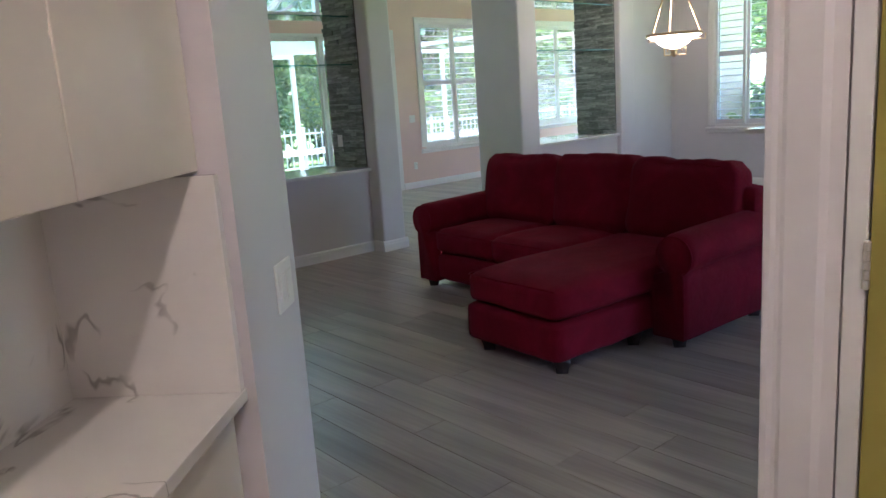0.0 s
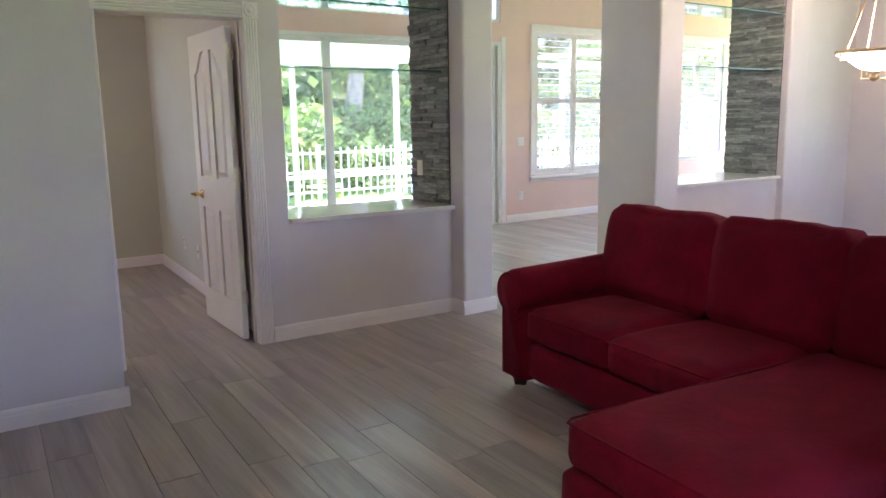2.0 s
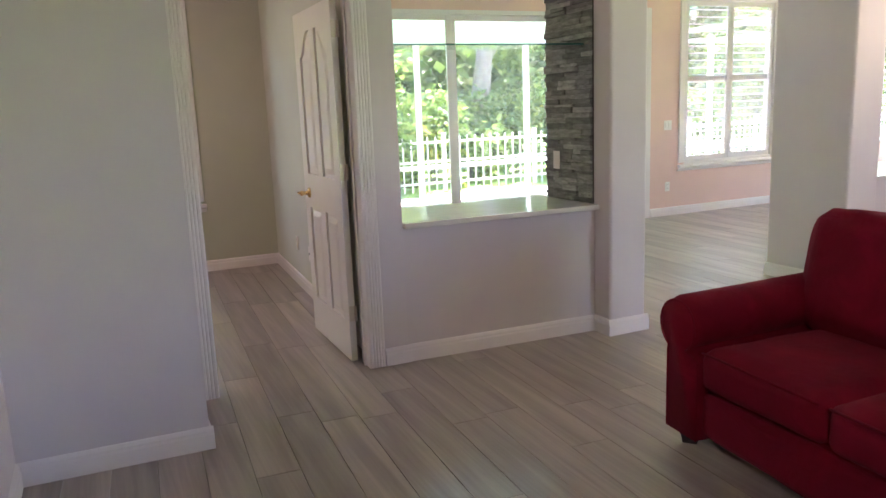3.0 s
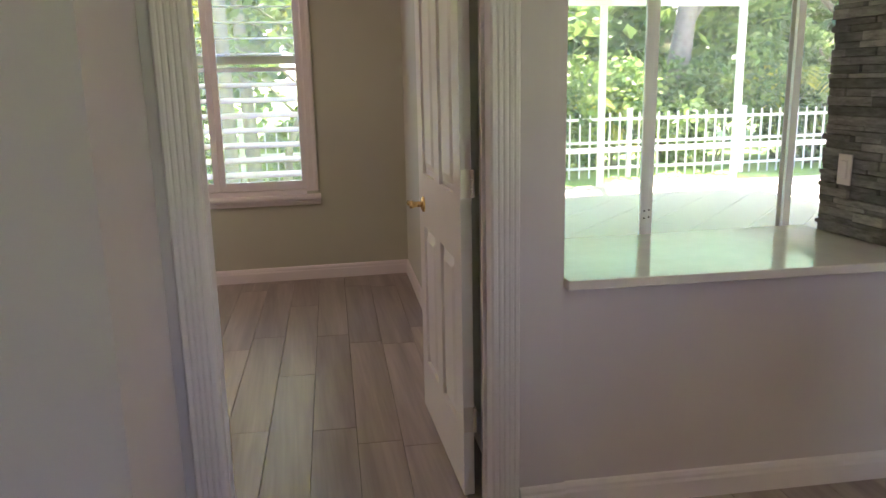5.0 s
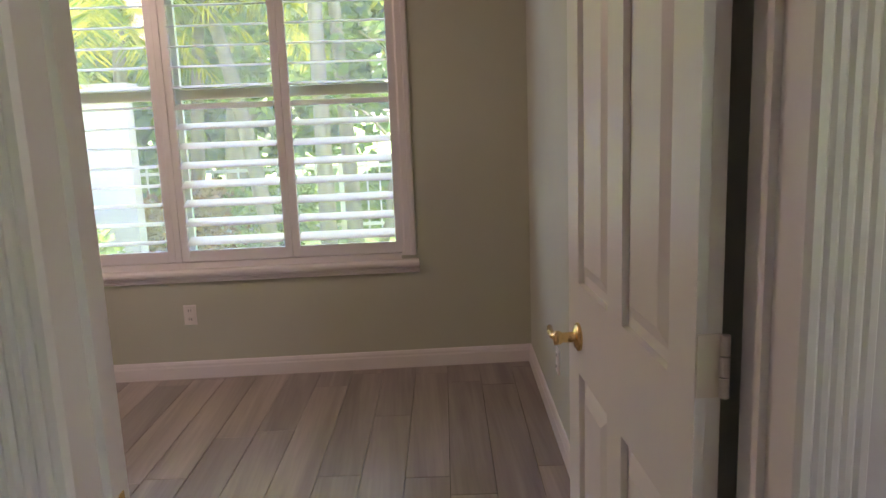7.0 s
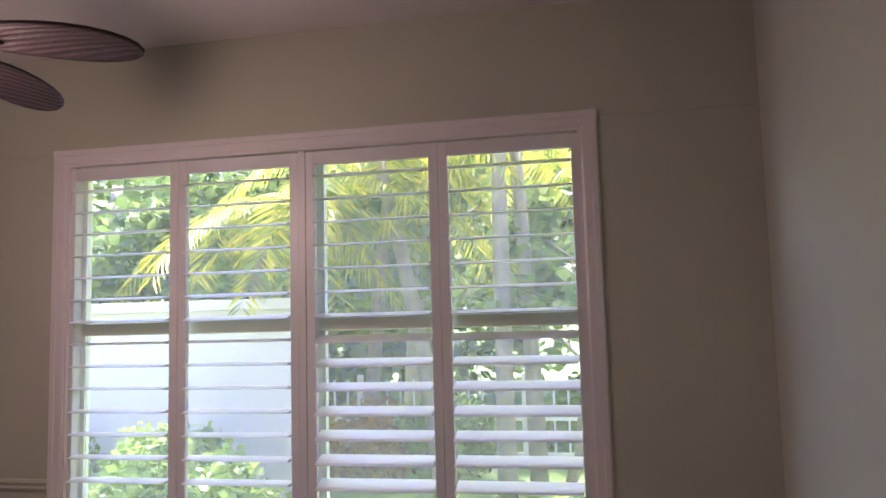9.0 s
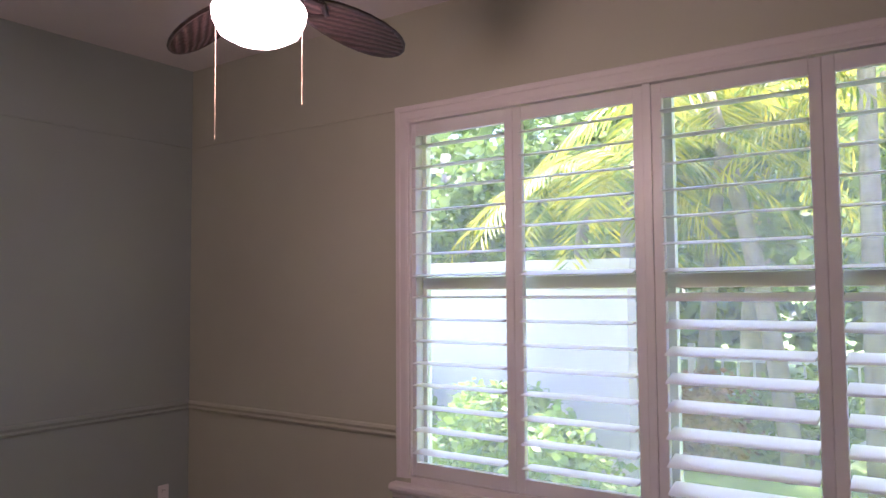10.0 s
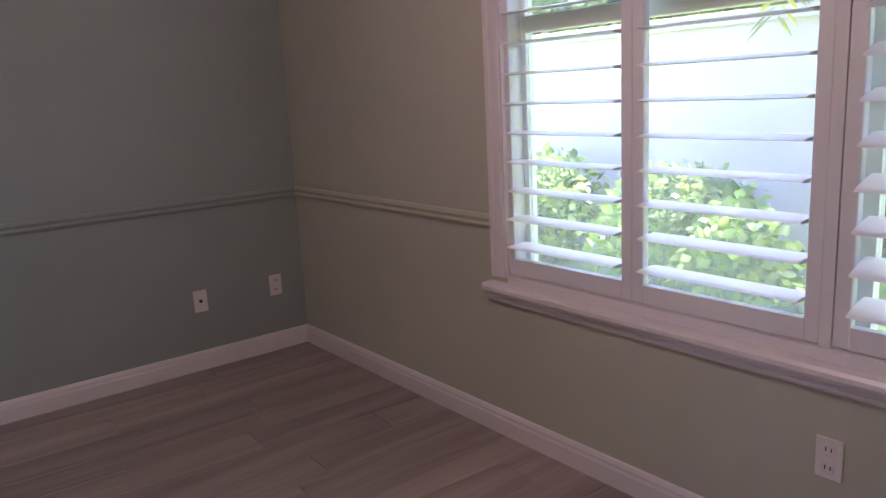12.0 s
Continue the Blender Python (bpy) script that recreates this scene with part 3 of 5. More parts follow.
# ---- shuttered windows ----
def shutter_window(name, x0, x1, z0, z1, panels, depth, casing_w, mid, tilts, label, sill=True, spacing=0.1016, stile=0.045):
    """Window in its own frame: opening x0..x1, z0..z1, room face at y = 0, outside towards +y."""
    root = thing(name, label, "window")
    root["kind"] = "structure"
    o = 0.014
    c = casing_w
    prof = [(0, 0), (o * 0.7, 0), (o, 0.01), (o, c * 0.55), (o * 1.35, c * 0.62), (o * 1.35, c * 0.9), (o * 0.8, c), (0, c)]
    frame_ = part("window_frame", sweep(prof, (x0, 0, z0), (x0, 0, z1 + c), up=(-1, 0, 0), out=(0, -1, 0)), M_TRIM, root)
    part("casing", sweep(prof, (x1, 0, z0), (x1, 0, z1 + c), up=(1, 0, 0), out=(0, -1, 0)), M_TRIM, frame_)
    part("casing", sweep(prof, (x0 - c * 0.98, -0.0005, z1), (x1 + c * 0.98, -0.0005, z1), up=(0, 0, 1), out=(0, -1, 0)), M_TRIM, frame_)
    b = bmesh.new()
    e = 0.012
    for a, d in (((x0, -0.005, z0), (x0 + e, depth, z1)), ((x1 - e, -0.005, z0), (x1, depth, z1)), ((x0 + e, -0.005, z1 - e), (x1 - e, depth, z1)), ((x0 + e, 0.03, z0), (x1 - e, depth, z0 + e))):
        box(b, a, d)
    part("reveal", b, M_TRIM, frame_)
    if sill:
        sp_ = [(0, 0), (0.018, 0), (0.024, 0.010), (0.021, 0.016), (0.029, 0.022), (0.026, 0.030), (0.038, 0.036), (0.050, 0.042), (0.056, 0.052), (0.056, 0.066), (0.049, 0.076), (-0.03, 0.078), (-0.03, 0.03), (0, 0.03)]
        part("window_sill", sweep(sp_, (x0 - c - 0.014, 0, z0 - 0.100), (x1 + c + 0.014, 0, z0 - 0.100), out=(0, -1, 0)), M_TRIM, root)
    b = bmesh.new()
    box(b, (x0 + e, -0.006, z0 - 0.022), (x1 - e, 0.029, z0 + 0.010))
    part("apron", b, M_TRIM, root)
    for (_, p1), (p2, _) in zip(panels, panels[1:]):
        if p2 - p1 > 2 * stile + 0.02:
            part("mullion_post", box_bm((p1 + stile - 0.001, 0.008, z0 + 0.010), (p2 - stile + 0.001, 0.06, z1 - 0.012)), M_SHUT, root)
    # shutter panels
    for k, (p0, p1) in enumerate(panels):
        b = bmesh.new()
        zb, zt = z0 + 0.014, z1 - 0.018
        lz0, lz1 = z0 + 0.075, z1 - 0.078
        yf, yb = 0.012, 0.042
        box(b, (p0 - stile + 0.002, yf, zb), (p0, yb, zt), 0.003, 1)
        box(b, (p1, yf, zb), (p1 + stile - 0.002, yb, zt), 0.003, 1)
        box(b, (p0, yf + 0.001, zb), (p1, yb - 0.001, lz0))
        box(b, (p0, yf + 0.001, lz1), (p1, yb - 0.001, zt))
        pan = part("shutter_panel", b, M_SHUT, root)
        n = int((lz1 - lz0) / spacing)
        step = (lz1 - lz0) / n
        for i in range(n):
            z = lz0 + step * (i + 0.5)
            up, low = tilts[k % len(tilts)]
            ang = radians((up if z > mid else low) + random.uniform(-1.5, 1.5))
            q = 8
            b = bmesh.new()
            pr = []
            hw, th = spacing * 0.55, 0.0055
            for j in range(q + 1):
                f = -1 + 2 * j / q
                pr.append((f * hw, th * math.sqrt(max(0, 1 - f * f)) ))
            for j in range(q - 1, 0, -1):
                f = -1 + 2 * j / q
                pr.append((f * hw, -th * math.sqrt(max(0, 1 - f * f))))
            ca, sa = math.cos(ang), math.sin(ang)
            rot = [(y * ca - zz * sa, y * sa + zz * ca) for y, zz in pr]
            r0 = [b.verts.new((p0 + 0.002, 0.027 + y, z + zz)) for y, zz in rot]
            r1 = [b.verts.new((p1 - 0.002, 0.027 + y, z + zz)) for y, zz in rot]
            kk = len(rot)
            for j in range(kk):
                b.faces.new((r0[j], r0[(j + 1) % kk], r1[(j + 1) % kk], r1[j]))
            b.faces.new(r0[::-1])
            b.faces.new(r1)
            bmesh.ops.recalc_face_normals(b, faces=b.faces)
            part("slat", b, M_SHUT, pan)
    # sash window behind
    b = bmesh.new()
    ys = depth - 0.05
    fw = 0.035
    xm = (x0 + x1) / 2
    box(b, (x0, ys, z0), (x0 + fw, ys + 0.04, z1))
    box(b, (x1 - fw, ys, z0), (x1, ys + 0.04, z1))
    box(b, (x0 + fw, ys, z0), (x1 - fw, ys + 0.04, z0 + fw))
    box(b, (x0 + fw, ys, z1 - fw), (x1 - fw, ys + 0.04, z1))
    box(b, (x0 + fw, ys - 0.012, mid - 0.03), (x1 - fw, ys + 0.03, mid + 0.03), 0.004, 1)
    if x1 - x0 > 1.9:
        box(b, (xm - 0.045, ys, z0 + fw), (xm + 0.045, ys + 0.038, mid - 0.03))
        box(b, (xm - 0.045, ys, mid + 0.03), (xm + 0.045, ys + 0.038, z1 - fw))
    part("sash", b, M_ALU, root, "white aluminium sash")
    for a, c2 in ((z0 + fw, mid - 0.03), (mid + 0.03, z1 - fw)):
        pane = part("pane", box_bm((x0 + fw, ys + 0.012, a), (x1 - fw, ys + 0.016, c2)), M_GLASS, root, "clear glass")
        pane.visible_shadow = False
    return root


w_bed = shutter_window("window_1", WX0, WX1, WZ0, WZ1, [(0.845, 1.35), (1.437, 1.955), (2.075, 2.608), (2.695, 3.232)], 0.15, 0.072, 1.60,
                       [(5, 1), (9, 2), (6, 17), (6, 17)], "four-panel white plantation shutters on a wide window")
w_bed.matrix_basis = pose(0, BY1, 0)
w_g1 = shutter_window("window_2", W1[0], W1[1], W1[2], W1[3], [(9.17, 9.80), (9.90, 10.53)], 0.13, 0.08, 1.66, [(3, 3), (-3, -3)], "white plantation shutters on a peach wall", spacing=0.085, stile=0.05)
w_g1.matrix_basis = pose(0, PY, 0)
w_g3 = shutter_window("window_3", W3[0], W3[1], W3[2], W3[3], [(12.02, 12.58), (12.68, 13.23)], 0.13, 0.08, 1.66, [(6, 6)], "white plantation shutters at the far end of the peach wall", spacing=0.085, stile=0.05)
w_g3.matrix_basis = pose(0, PY, 0)
w_din = shutter_window("window_4", -W2[1], -W2[0], W2[2], W2[3], [(-5.452, -5.105), (-5.015, -4.668)], 0.13, 0.085, 1.74, [(3, 3)], "tall narrow window with open white plantation shutters", spacing=0.085, stile=0.04)
w_din.matrix_basis = pose(EX, 0, 0, 0, 0, -90)

# ---- sliding glass door and transoms ----
slider = thing("sliding_door", "white aluminium sliding glass patio door", "sliding door")
slider["kind"] = "structure"
b = bmesh.new()
box(b, (S0, PY - 0.01, 0.0), (S0 + 0.05, PY + 0.12, SH))
box(b, (S1 - 0.05, PY - 0.01, 0.0), (S1, PY + 0.12, SH))
box(b, (S0 + 0.05, PY - 0.01, SH - 0.045), (S1 - 0.05, PY + 0.12, SH))
box(b, (S0 + 0.05, PY + 0.0, -0.01), (S1 - 0.05, PY + 0.12, 0.022))
part("door_frame", b, M_ALU, slider)
cuts = [(4.77, 5.985, 0.02), (5.975, 7.29, 0.06), (7.22, 8.45, 0.02)]
for k, (x0, x1, y) in enumerate(cuts):
    y += PY
    b = bmesh.new()
    sw = 0.068
    box(b, (x0, y, 0.022), (x0 + sw, y + 0.032, SH - 0.045), 0.003, 1)
    box(b, (x1 - sw, y, 0.022), (x1, y + 0.032, SH - 0.045), 0.003, 1)
    box(b, (x0 + sw, y + 0.001, 0.022), (x1 - sw, y + 0.031, 0.10))
    box(b, (x0 + sw, y + 0.001, SH - 0.10), (x1 - sw, y + 0.031, SH - 0.045))
    pn = part("glass_panel", b, M_ALU, slider)
    g = part("pane", box_bm((x0 + sw, y + 0.014, 0.10), (x1 - sw, y + 0.019, SH - 0.10)), M_GLASS, pn, "clear glass")
    g.visible_shadow = False
# Two darker grey upright strips on the room side of the panels.
for x in (7.15, 8.415):
    part("dark_strip", box_bm((x, PY + 0.004, 0.022), (x + 0.035, PY + 0.019, SH - 0.045), 0.002, 1), M_ALU_D, slider, "darker grey upright strip")
for x in (5.95, 6.01):
    part("pull_screw", box_bm((x - 0.006, PY + (0.012 if x < 6 else 0.052), 0.30), (x + 0.006, PY + (0.02 if x < 6 else 0.06), 0.312)), M_SLOT, slider)
    part("pull_screw", box_bm((x - 0.006, PY + (0.012 if x < 6 else 0.052), 0.36), (x + 0.006, PY + (0.02 if x < 6 else 0.06), 0.372)), M_SLOT, slider)
setting("trim_patio_door", box_bm((S1, PY - 0.02, 0), (S1 + 0.075, PY, SH + 0.06), 0.003), M_TRIM, "white casing beside the patio door", "door frame")
tr = thing("transom_window", "long white transom window above the patio door", "window")
tr["kind"] = "structure"
b = bmesh.new()
for x in (S0, 5.95, 7.22, S1 - 0.06):
    box(b, (x, PY + 0.02, 2.67), (x + 0.06, PY + 0.1, 3.25))
box(b, (S0, PY + 0.021, 2.67), (S1, PY + 0.099, 2.71))
box(b, (S0, PY + 0.021, 3.21), (S1, PY + 0.099, 3.25))
part("window_frame", b, M_ALU, tr)
g = part("pane", box_bm((S0 + 0.03, PY + 0.055, 2.70), (S1 - 0.03, PY + 0.06, 3.22)), M_GLASS, tr, "clear glass")
g.visible_shadow = False

# ---- niche ledges and glass shelves ----
for x0, x1, y0, y1 in ((3.997, 5.260, 6.250, 6.187), (7.635, 9.29, 6.09, 6.09)):
    b = prism([(x0, y0), (x1, y1), (x1, NB + 0.105), (x0, NB + 0.105)], 0.78, 0.812)
    bmesh.ops.bevel(b, geom=b.edges[:], offset=0.004, segments=2, profile=0.5, affect="EDGES")
    ob = new("niche_ledge", mesh_of("niche_ledge", b, M_LEDGE))
    tagged(ob, "polished pale stone ledge on the half wall", "ledge", "niche ledges")
for x0, x1, yf, z in ((3.997, 5.260, 6.300, 1.775), (3.997, 5.260, 6.300, 2.205), (7.642, 9.283, 6.15, 1.865), (7.642, 9.283, 6.15, 2.41)):
    sh = thing("glass_shelf", "clear glass shelf with a dark green edge", "shelf", "glass niche shelves")
    part("pane", box_bm((x0, yf + 0.003, z), (x1, NB - 0.12, z + 0.010)), M_SHELF, sh)
    part("front_edge", box_bm((x0, yf, z), (x1, yf + 0.003, z + 0.010)), M_SHELF_EDGE, sh)


# ---- switches and outlets ----
def wall_plate(name, at, turn, label, kind="outlet", w=0.072, h=0.116):
    root = thing(name, label, "outlet" if kind == "outlet" else "light switch")
    part("plate", box_bm((-w / 2, -0.007, -h / 2), (w / 2, 0, h / 2), 0.003), M_PLATE, root)
    if kind == "outlet":
        for z in (-0.026, 0.026):
            s = part("socket", box_bm((-0.017, -0.010, z - 0.014), (0.017, -0.006, z + 0.014), 0.004), M_PLATE, root)
            for x in (-0.007, 0.007):
                part("slot", box_bm((x - 0.0015, -0.0106, z - 0.004), (x + 0.0015, -0.0095, z + 0.008)), M_SLOT, s)
    elif kind == "jack":
        part("jack", box_bm((-0.008, -0.010, -0.008), (0.008, -0.006, 0.008)), M_SLOT, root)
    else:
        n = 2 if w > 0.1 else 1
        for k in range(n):
            x = (k - (n - 1) / 2) * 0.046
            part("rocker", box_bm((x - 0.017, -0.011, -0.034), (x + 0.017, -0.006, 0.034), 0.003), M_PLATE, root)
    root.matrix_basis = pose(*at, 0, 0, turn)
    return root


wall_plate("wall_outlet", (2.05, BY1, 0.375), 0, "white duplex outlet on the greige wall")
wall_plate("wall_outlet", (BX0, 9.484, 0.372), 90, "white duplex outlet on the blue-grey wall")
wall_plate("cable_jack", (BX0, 9.057, 0.37), 90, "white cable jack plate on the blue-grey wall", "jack")
wall_plate("wall_outlet", (3.942, 8.6, 0.36), -92.8, "white duplex outlet on the sage wall")
wall_plate("cable_jack", (3.917, 8.1, 0.35), -92.8, "white cable jack plate on the sage wall", "jack")
wall_plate("wall_outlet", (8.859, PY, 0.36), 0, "white duplex outlet on the peach wall")
wall_plate("light_switch", (8.851, PY, 1.11), 0, "white double light switch on the peach wall", "switch", 0.118)
wall_plate("wall_outlet", (EX, 4.354, 0.44), -90, "white duplex outlet on the dining wall")
ANG = math.degrees(math.atan2(F.y, F.x))
sw_c = C0 - F * 0.115
wall_plate("light_switch", (sw_c.x, sw_c.y, 1.02), ANG, "white double rocker switch on the angled wall", "switch", 0.118)

# ---- pantry cabinets on the angled wall ----
PA = pose(P1.x, P1.y, 0, 0, 0, ANG)          # x along the wall towards the free corner, -y into the room
L = 1.9
upper = thing("wall_cabinet", "cream flat-front wall cabinet above the stone niche", "cabinet")
part("body", box_bm((-L, 0.082, 1.328), (-0.09, 0.43, 2.5)), M_CAB, upper)
for k in range(4):
    x1 = -0.09 - k * 0.425
    part("cabinet_door", box_bm((x1 - 0.421, 0.06, 1.32), (x1, 0.08, 2.5), 0.002), M_CAB, upper)
upper.matrix_basis = PA
lower = thing("base_cabinet", "cream flat-front base cabinet under the stone counter", "cabinet")
part("body", box_bm((-L, 0.065, 0.1), (-0.095, 0.43, 0.84)), M_CAB, lower)
part("plinth", box_bm((-L, 0.11, 0), (-0.095, 0.43, 0.1)), M_CAB, lower)
for k in range(4):
    x1 = -0.11 - k * 0.44
    part("cabinet_door", box_bm((x1 - 0.437, 0.045, 0.11), (x1, 0.065, 0.835), 0.002), M_CAB, lower)
lower.matrix_basis = PA
ctop = new("counter_top", mesh_of("counter_top", box_bm((-L, 0.019, 0.84), (-0.087, 0.42, 0.868), 0.002), M_QUARTZ))
ctop.matrix_basis = PA
tagged(ctop, "white quartz counter with grey veins", "countertop")
spl = thing("backsplash", "white quartz backsplash slabs with grey veins", "backsplash")
part("back_slab", box_bm((-L, 0.38, 0.868), (-0.116, 0.42, 1.312)), M_QUARTZ, spl)
part("side_slab", box_bm((-0.115, 0.022, 0.868), (-0.09, 0.42, 1.312), 0.002), M_QUARTZ, spl)
spl.matrix_basis = PA

# ---- cased passage beside the kitchen ----
JX = 2.32
jamb = thing("door_3", "white moulded casing of a passage beside the kitchen", "door frame")
jamb["kind"] = "structure"
prof = [(0, 0), (0.014, 0), (0.024, 0.006), (0.024, 0.018), (0.016, 0.026), (0.016, 0.034), (0.021, 0.044), (0.021, 0.105), (0.012, 0.118), (0.012, 0.145), (0, 0.145)]
part("casing", sweep(prof, (JX, 1.13, 0), (JX, 1.13, 2.3), up=(0, -1, 0), out=(-1, 0, 0)), M_TRIM, jamb)
part("jamb_lining", box_bm((JX, 1.08, 0), (JX + 0.12, 1.13, 2.3), 0.003), M_TRIM, jamb)
cl = thing("closet_door", "closet door with a white edge, painted hinge and stand-in olive face", "door")
# Olive leaf stands in for a coloured wall beyond the door gap.
part("leaf", box_bm((JX - 0.022, 0.30, 0.01), (JX - 0.002, 0.936, 2.1), 0.002), M_OLIVE, cl, "olive face standing in for the coloured wall beyond the gap")
part("edge_strip", box_bm((JX - 0.02, 0.942, 0.01), (JX - 0.002, 0.978, 2.1), 0.002), M_DOOR, cl)
for z in (0.3, 1.045, 1.8):
    hb = bmesh.new()
    for q in range(5):
        lathe([(0, 0), (0.006 if q % 2 else 0.0065, 0), (0.006 if q % 2 else 0.0065, 0.0165), (0, 0.0165)], 12, (JX - 0.026, 0.939, z + q * 0.0175), hb)
    part("hinge", hb, M_NICKEL, cl, "painted steel hinge", False)


# ---- sofa ----
def soft(a, c, r, seg=5, puff=0.0, seed=0):
    """An upholstered block: rounded edges, swollen faces, small unevenness."""
    a, c = Vector(a), Vector(c)
    mid, half = (a + c) / 2, (c - a) / 2
    bm = bmesh.new()
    bmesh.ops.create_cube(bm, size=2)
    bmesh.ops.subdivide_edges(bm, edges=bm.edges[:], cuts=13, use_grid_fill=True)
    for v in bm.verts:
        p = Vector([v.co[i] * half[i] for i in range(3)])
        u = v.co.copy()
        inner = Vector([max(-half[i] + r, min(half[i] - r, p[i])) for i in range(3)])
        d = p - inner
        if d.length > 1e-6:
            p = inner + d.normalized() * r if sum(abs(d[i]) > 1e-6 for i in range(3)) > 1 else p
        for i in range(3):
            j, k = (i + 1) % 3, (i + 2) % 3
            if abs(u[i]) > 0.99:
                p[i] += math.copysign(puff, u[i]) * (1 - u[j] ** 4) * (1 - u[k] ** 4)
        w = noise.noise((p + mid) * 3.1 + Vector((seed, 0, 0))) * 0.012 + noise.noise((p + mid) * 9 + Vector((0, seed, 0))) * 0.004
        v.co = mid + p + d.normalized() * w if d.length > 1e-6 else mid + p * (1 + w * 0.3)
    return bm


def piping(pts, r=0.006):
    return tube(pts, r, 6)


sofa = thing("sofa", "red microfibre sectional sofa with chaise and rolled arms", "sofa")
# local frame: x across the front (0 = chaise end), y from the front edge backwards
SWID, DEP = 2.40, 0.94
CH0, CH1 = 0.24, 0.935
part("base", soft((0.20, 0.06, 0.075), (SWID - 0.20, DEP - 0.05, 0.30), 0.03, seed=1), M_SOFA, sofa, smooth=True)
part("front_rail", soft((0.945, 0.03, 0.075), (SWID - 0.22, 0.12, 0.27), 0.03, puff=0.008, seed=2), M_SOFA, sofa, smooth=True)
part("back_frame", soft((0.03, DEP - 0.22, 0.075), (SWID - 0.03, DEP, 0.80), 0.06, seed=3), M_SOFA, sofa, smooth=True)


def rolled_arm(x0, x1, side, seed):
    """Arm panel with a roll that overhangs outwards."""
    w = x1 - x0
    pts = []
    cx, cz, r = (x0 + x1) / 2 + side * 0.028, 0.525, 0.114
    for i in range(25):
        a = radians(-60 + 300 * i / 24) if side > 0 else radians(240 - 300 * i / 24)
        pts.append((cx + r * math.cos(a), cz + r * math.sin(a)))
    inner, outer = (x1, x0 + 0.02) if side < 0 else (x0, x1 - 0.02)
    ring = pts + [(inner, 0.40), (inner, 0.06), (outer, 0.06), (outer, 0.40)]
    bm = bmesh.new()
    n = 16
    rows = []
    for j in range(n + 1):
        t = j / n
        y = 0.0 + (DEP - 0.02) * t
        s = 1.0 if 0 < j < n else 0.94
        mx, mz = (x0 + x1) / 2, 0.35
        row = []
        for x, z in ring:
            zz = z + (0.03 * t if z > 0.4 else 0)
            q = Vector((mx + (x - mx) * s, y + (0.012 if j == 0 else 0), mz + (zz - mz) * (s if z > 0.2 else 1)))
            q.x += noise.noise(Vector((x * 4 + seed, y * 4, z * 4))) * 0.006
            row.append(bm.verts.new(q))
        rows.append(row)
    k = len(ring)
    for p, q in zip(rows, rows[1:]):
        for i in range(k):
            bm.faces.new((p[i], p[(i + 1) % k], q[(i + 1) % k], q[i]))
    bm.faces.new(rows[0][::-1])
    bm.faces.new(rows[-1])
    bmesh.ops.recalc_face_normals(bm, faces=bm.faces)
    return bm, ring


for x0, x1, side, sd in ((0.0, 0.22, -1, 4), (SWID - 0.22, SWID, 1, 5)):
    bm, ring = rolled_arm(x0, x1, side, sd)
    arm = part("armrest", bm, M_SOFA, sofa, smooth=True)
    part("piping", piping([((x0 + x1) / 2 + (x - (x0 + x1) / 2) * 0.95, 0.012, 0.35 + (z - 0.35) * (0.95 if z > 0.2 else 1)) for x, z in ring + ring[:1]], 0.005), M_SOFA, arm, smooth=True)
part("chaise_base", soft((CH0 - 0.005, -0.73, 0.07), (CH1 + 0.008, 0.10, 0.285), 0.035, puff=0.006, seed=6), M_SOFA, sofa, smooth=True)
ch = part("chaise_cushion", soft((CH0 - 0.005, -0.72, 0.285), (CH1 + 0.005, 0.66, 0.465), 0.05, puff=0.018, seed=7), M_SOFA, sofa, smooth=True)
part("piping", piping([(CH0 + 0.02, -0.716, 0.448), (CH1 - 0.02, -0.716, 0.448), (CH1 + 0.001, -0.68, 0.448), (CH1 + 0.001, 0.6, 0.45)], 0.005), M_SOFA, ch, smooth=True)
for k, (x0, x1) in enumerate(((0.94, 1.57), (1.575, SWID - 0.21))):
    cs = part("seat_cushion", soft((x0, 0.02, 0.285), (x1, 0.68, 0.455), 0.05, puff=0.018, seed=8 + k), M_SOFA, sofa, smooth=True)
    part("piping", piping([(x0 + 0.02, 0.022, 0.44), (x1 - 0.02, 0.022, 0.44)], 0.005), M_SOFA, cs, smooth=True)
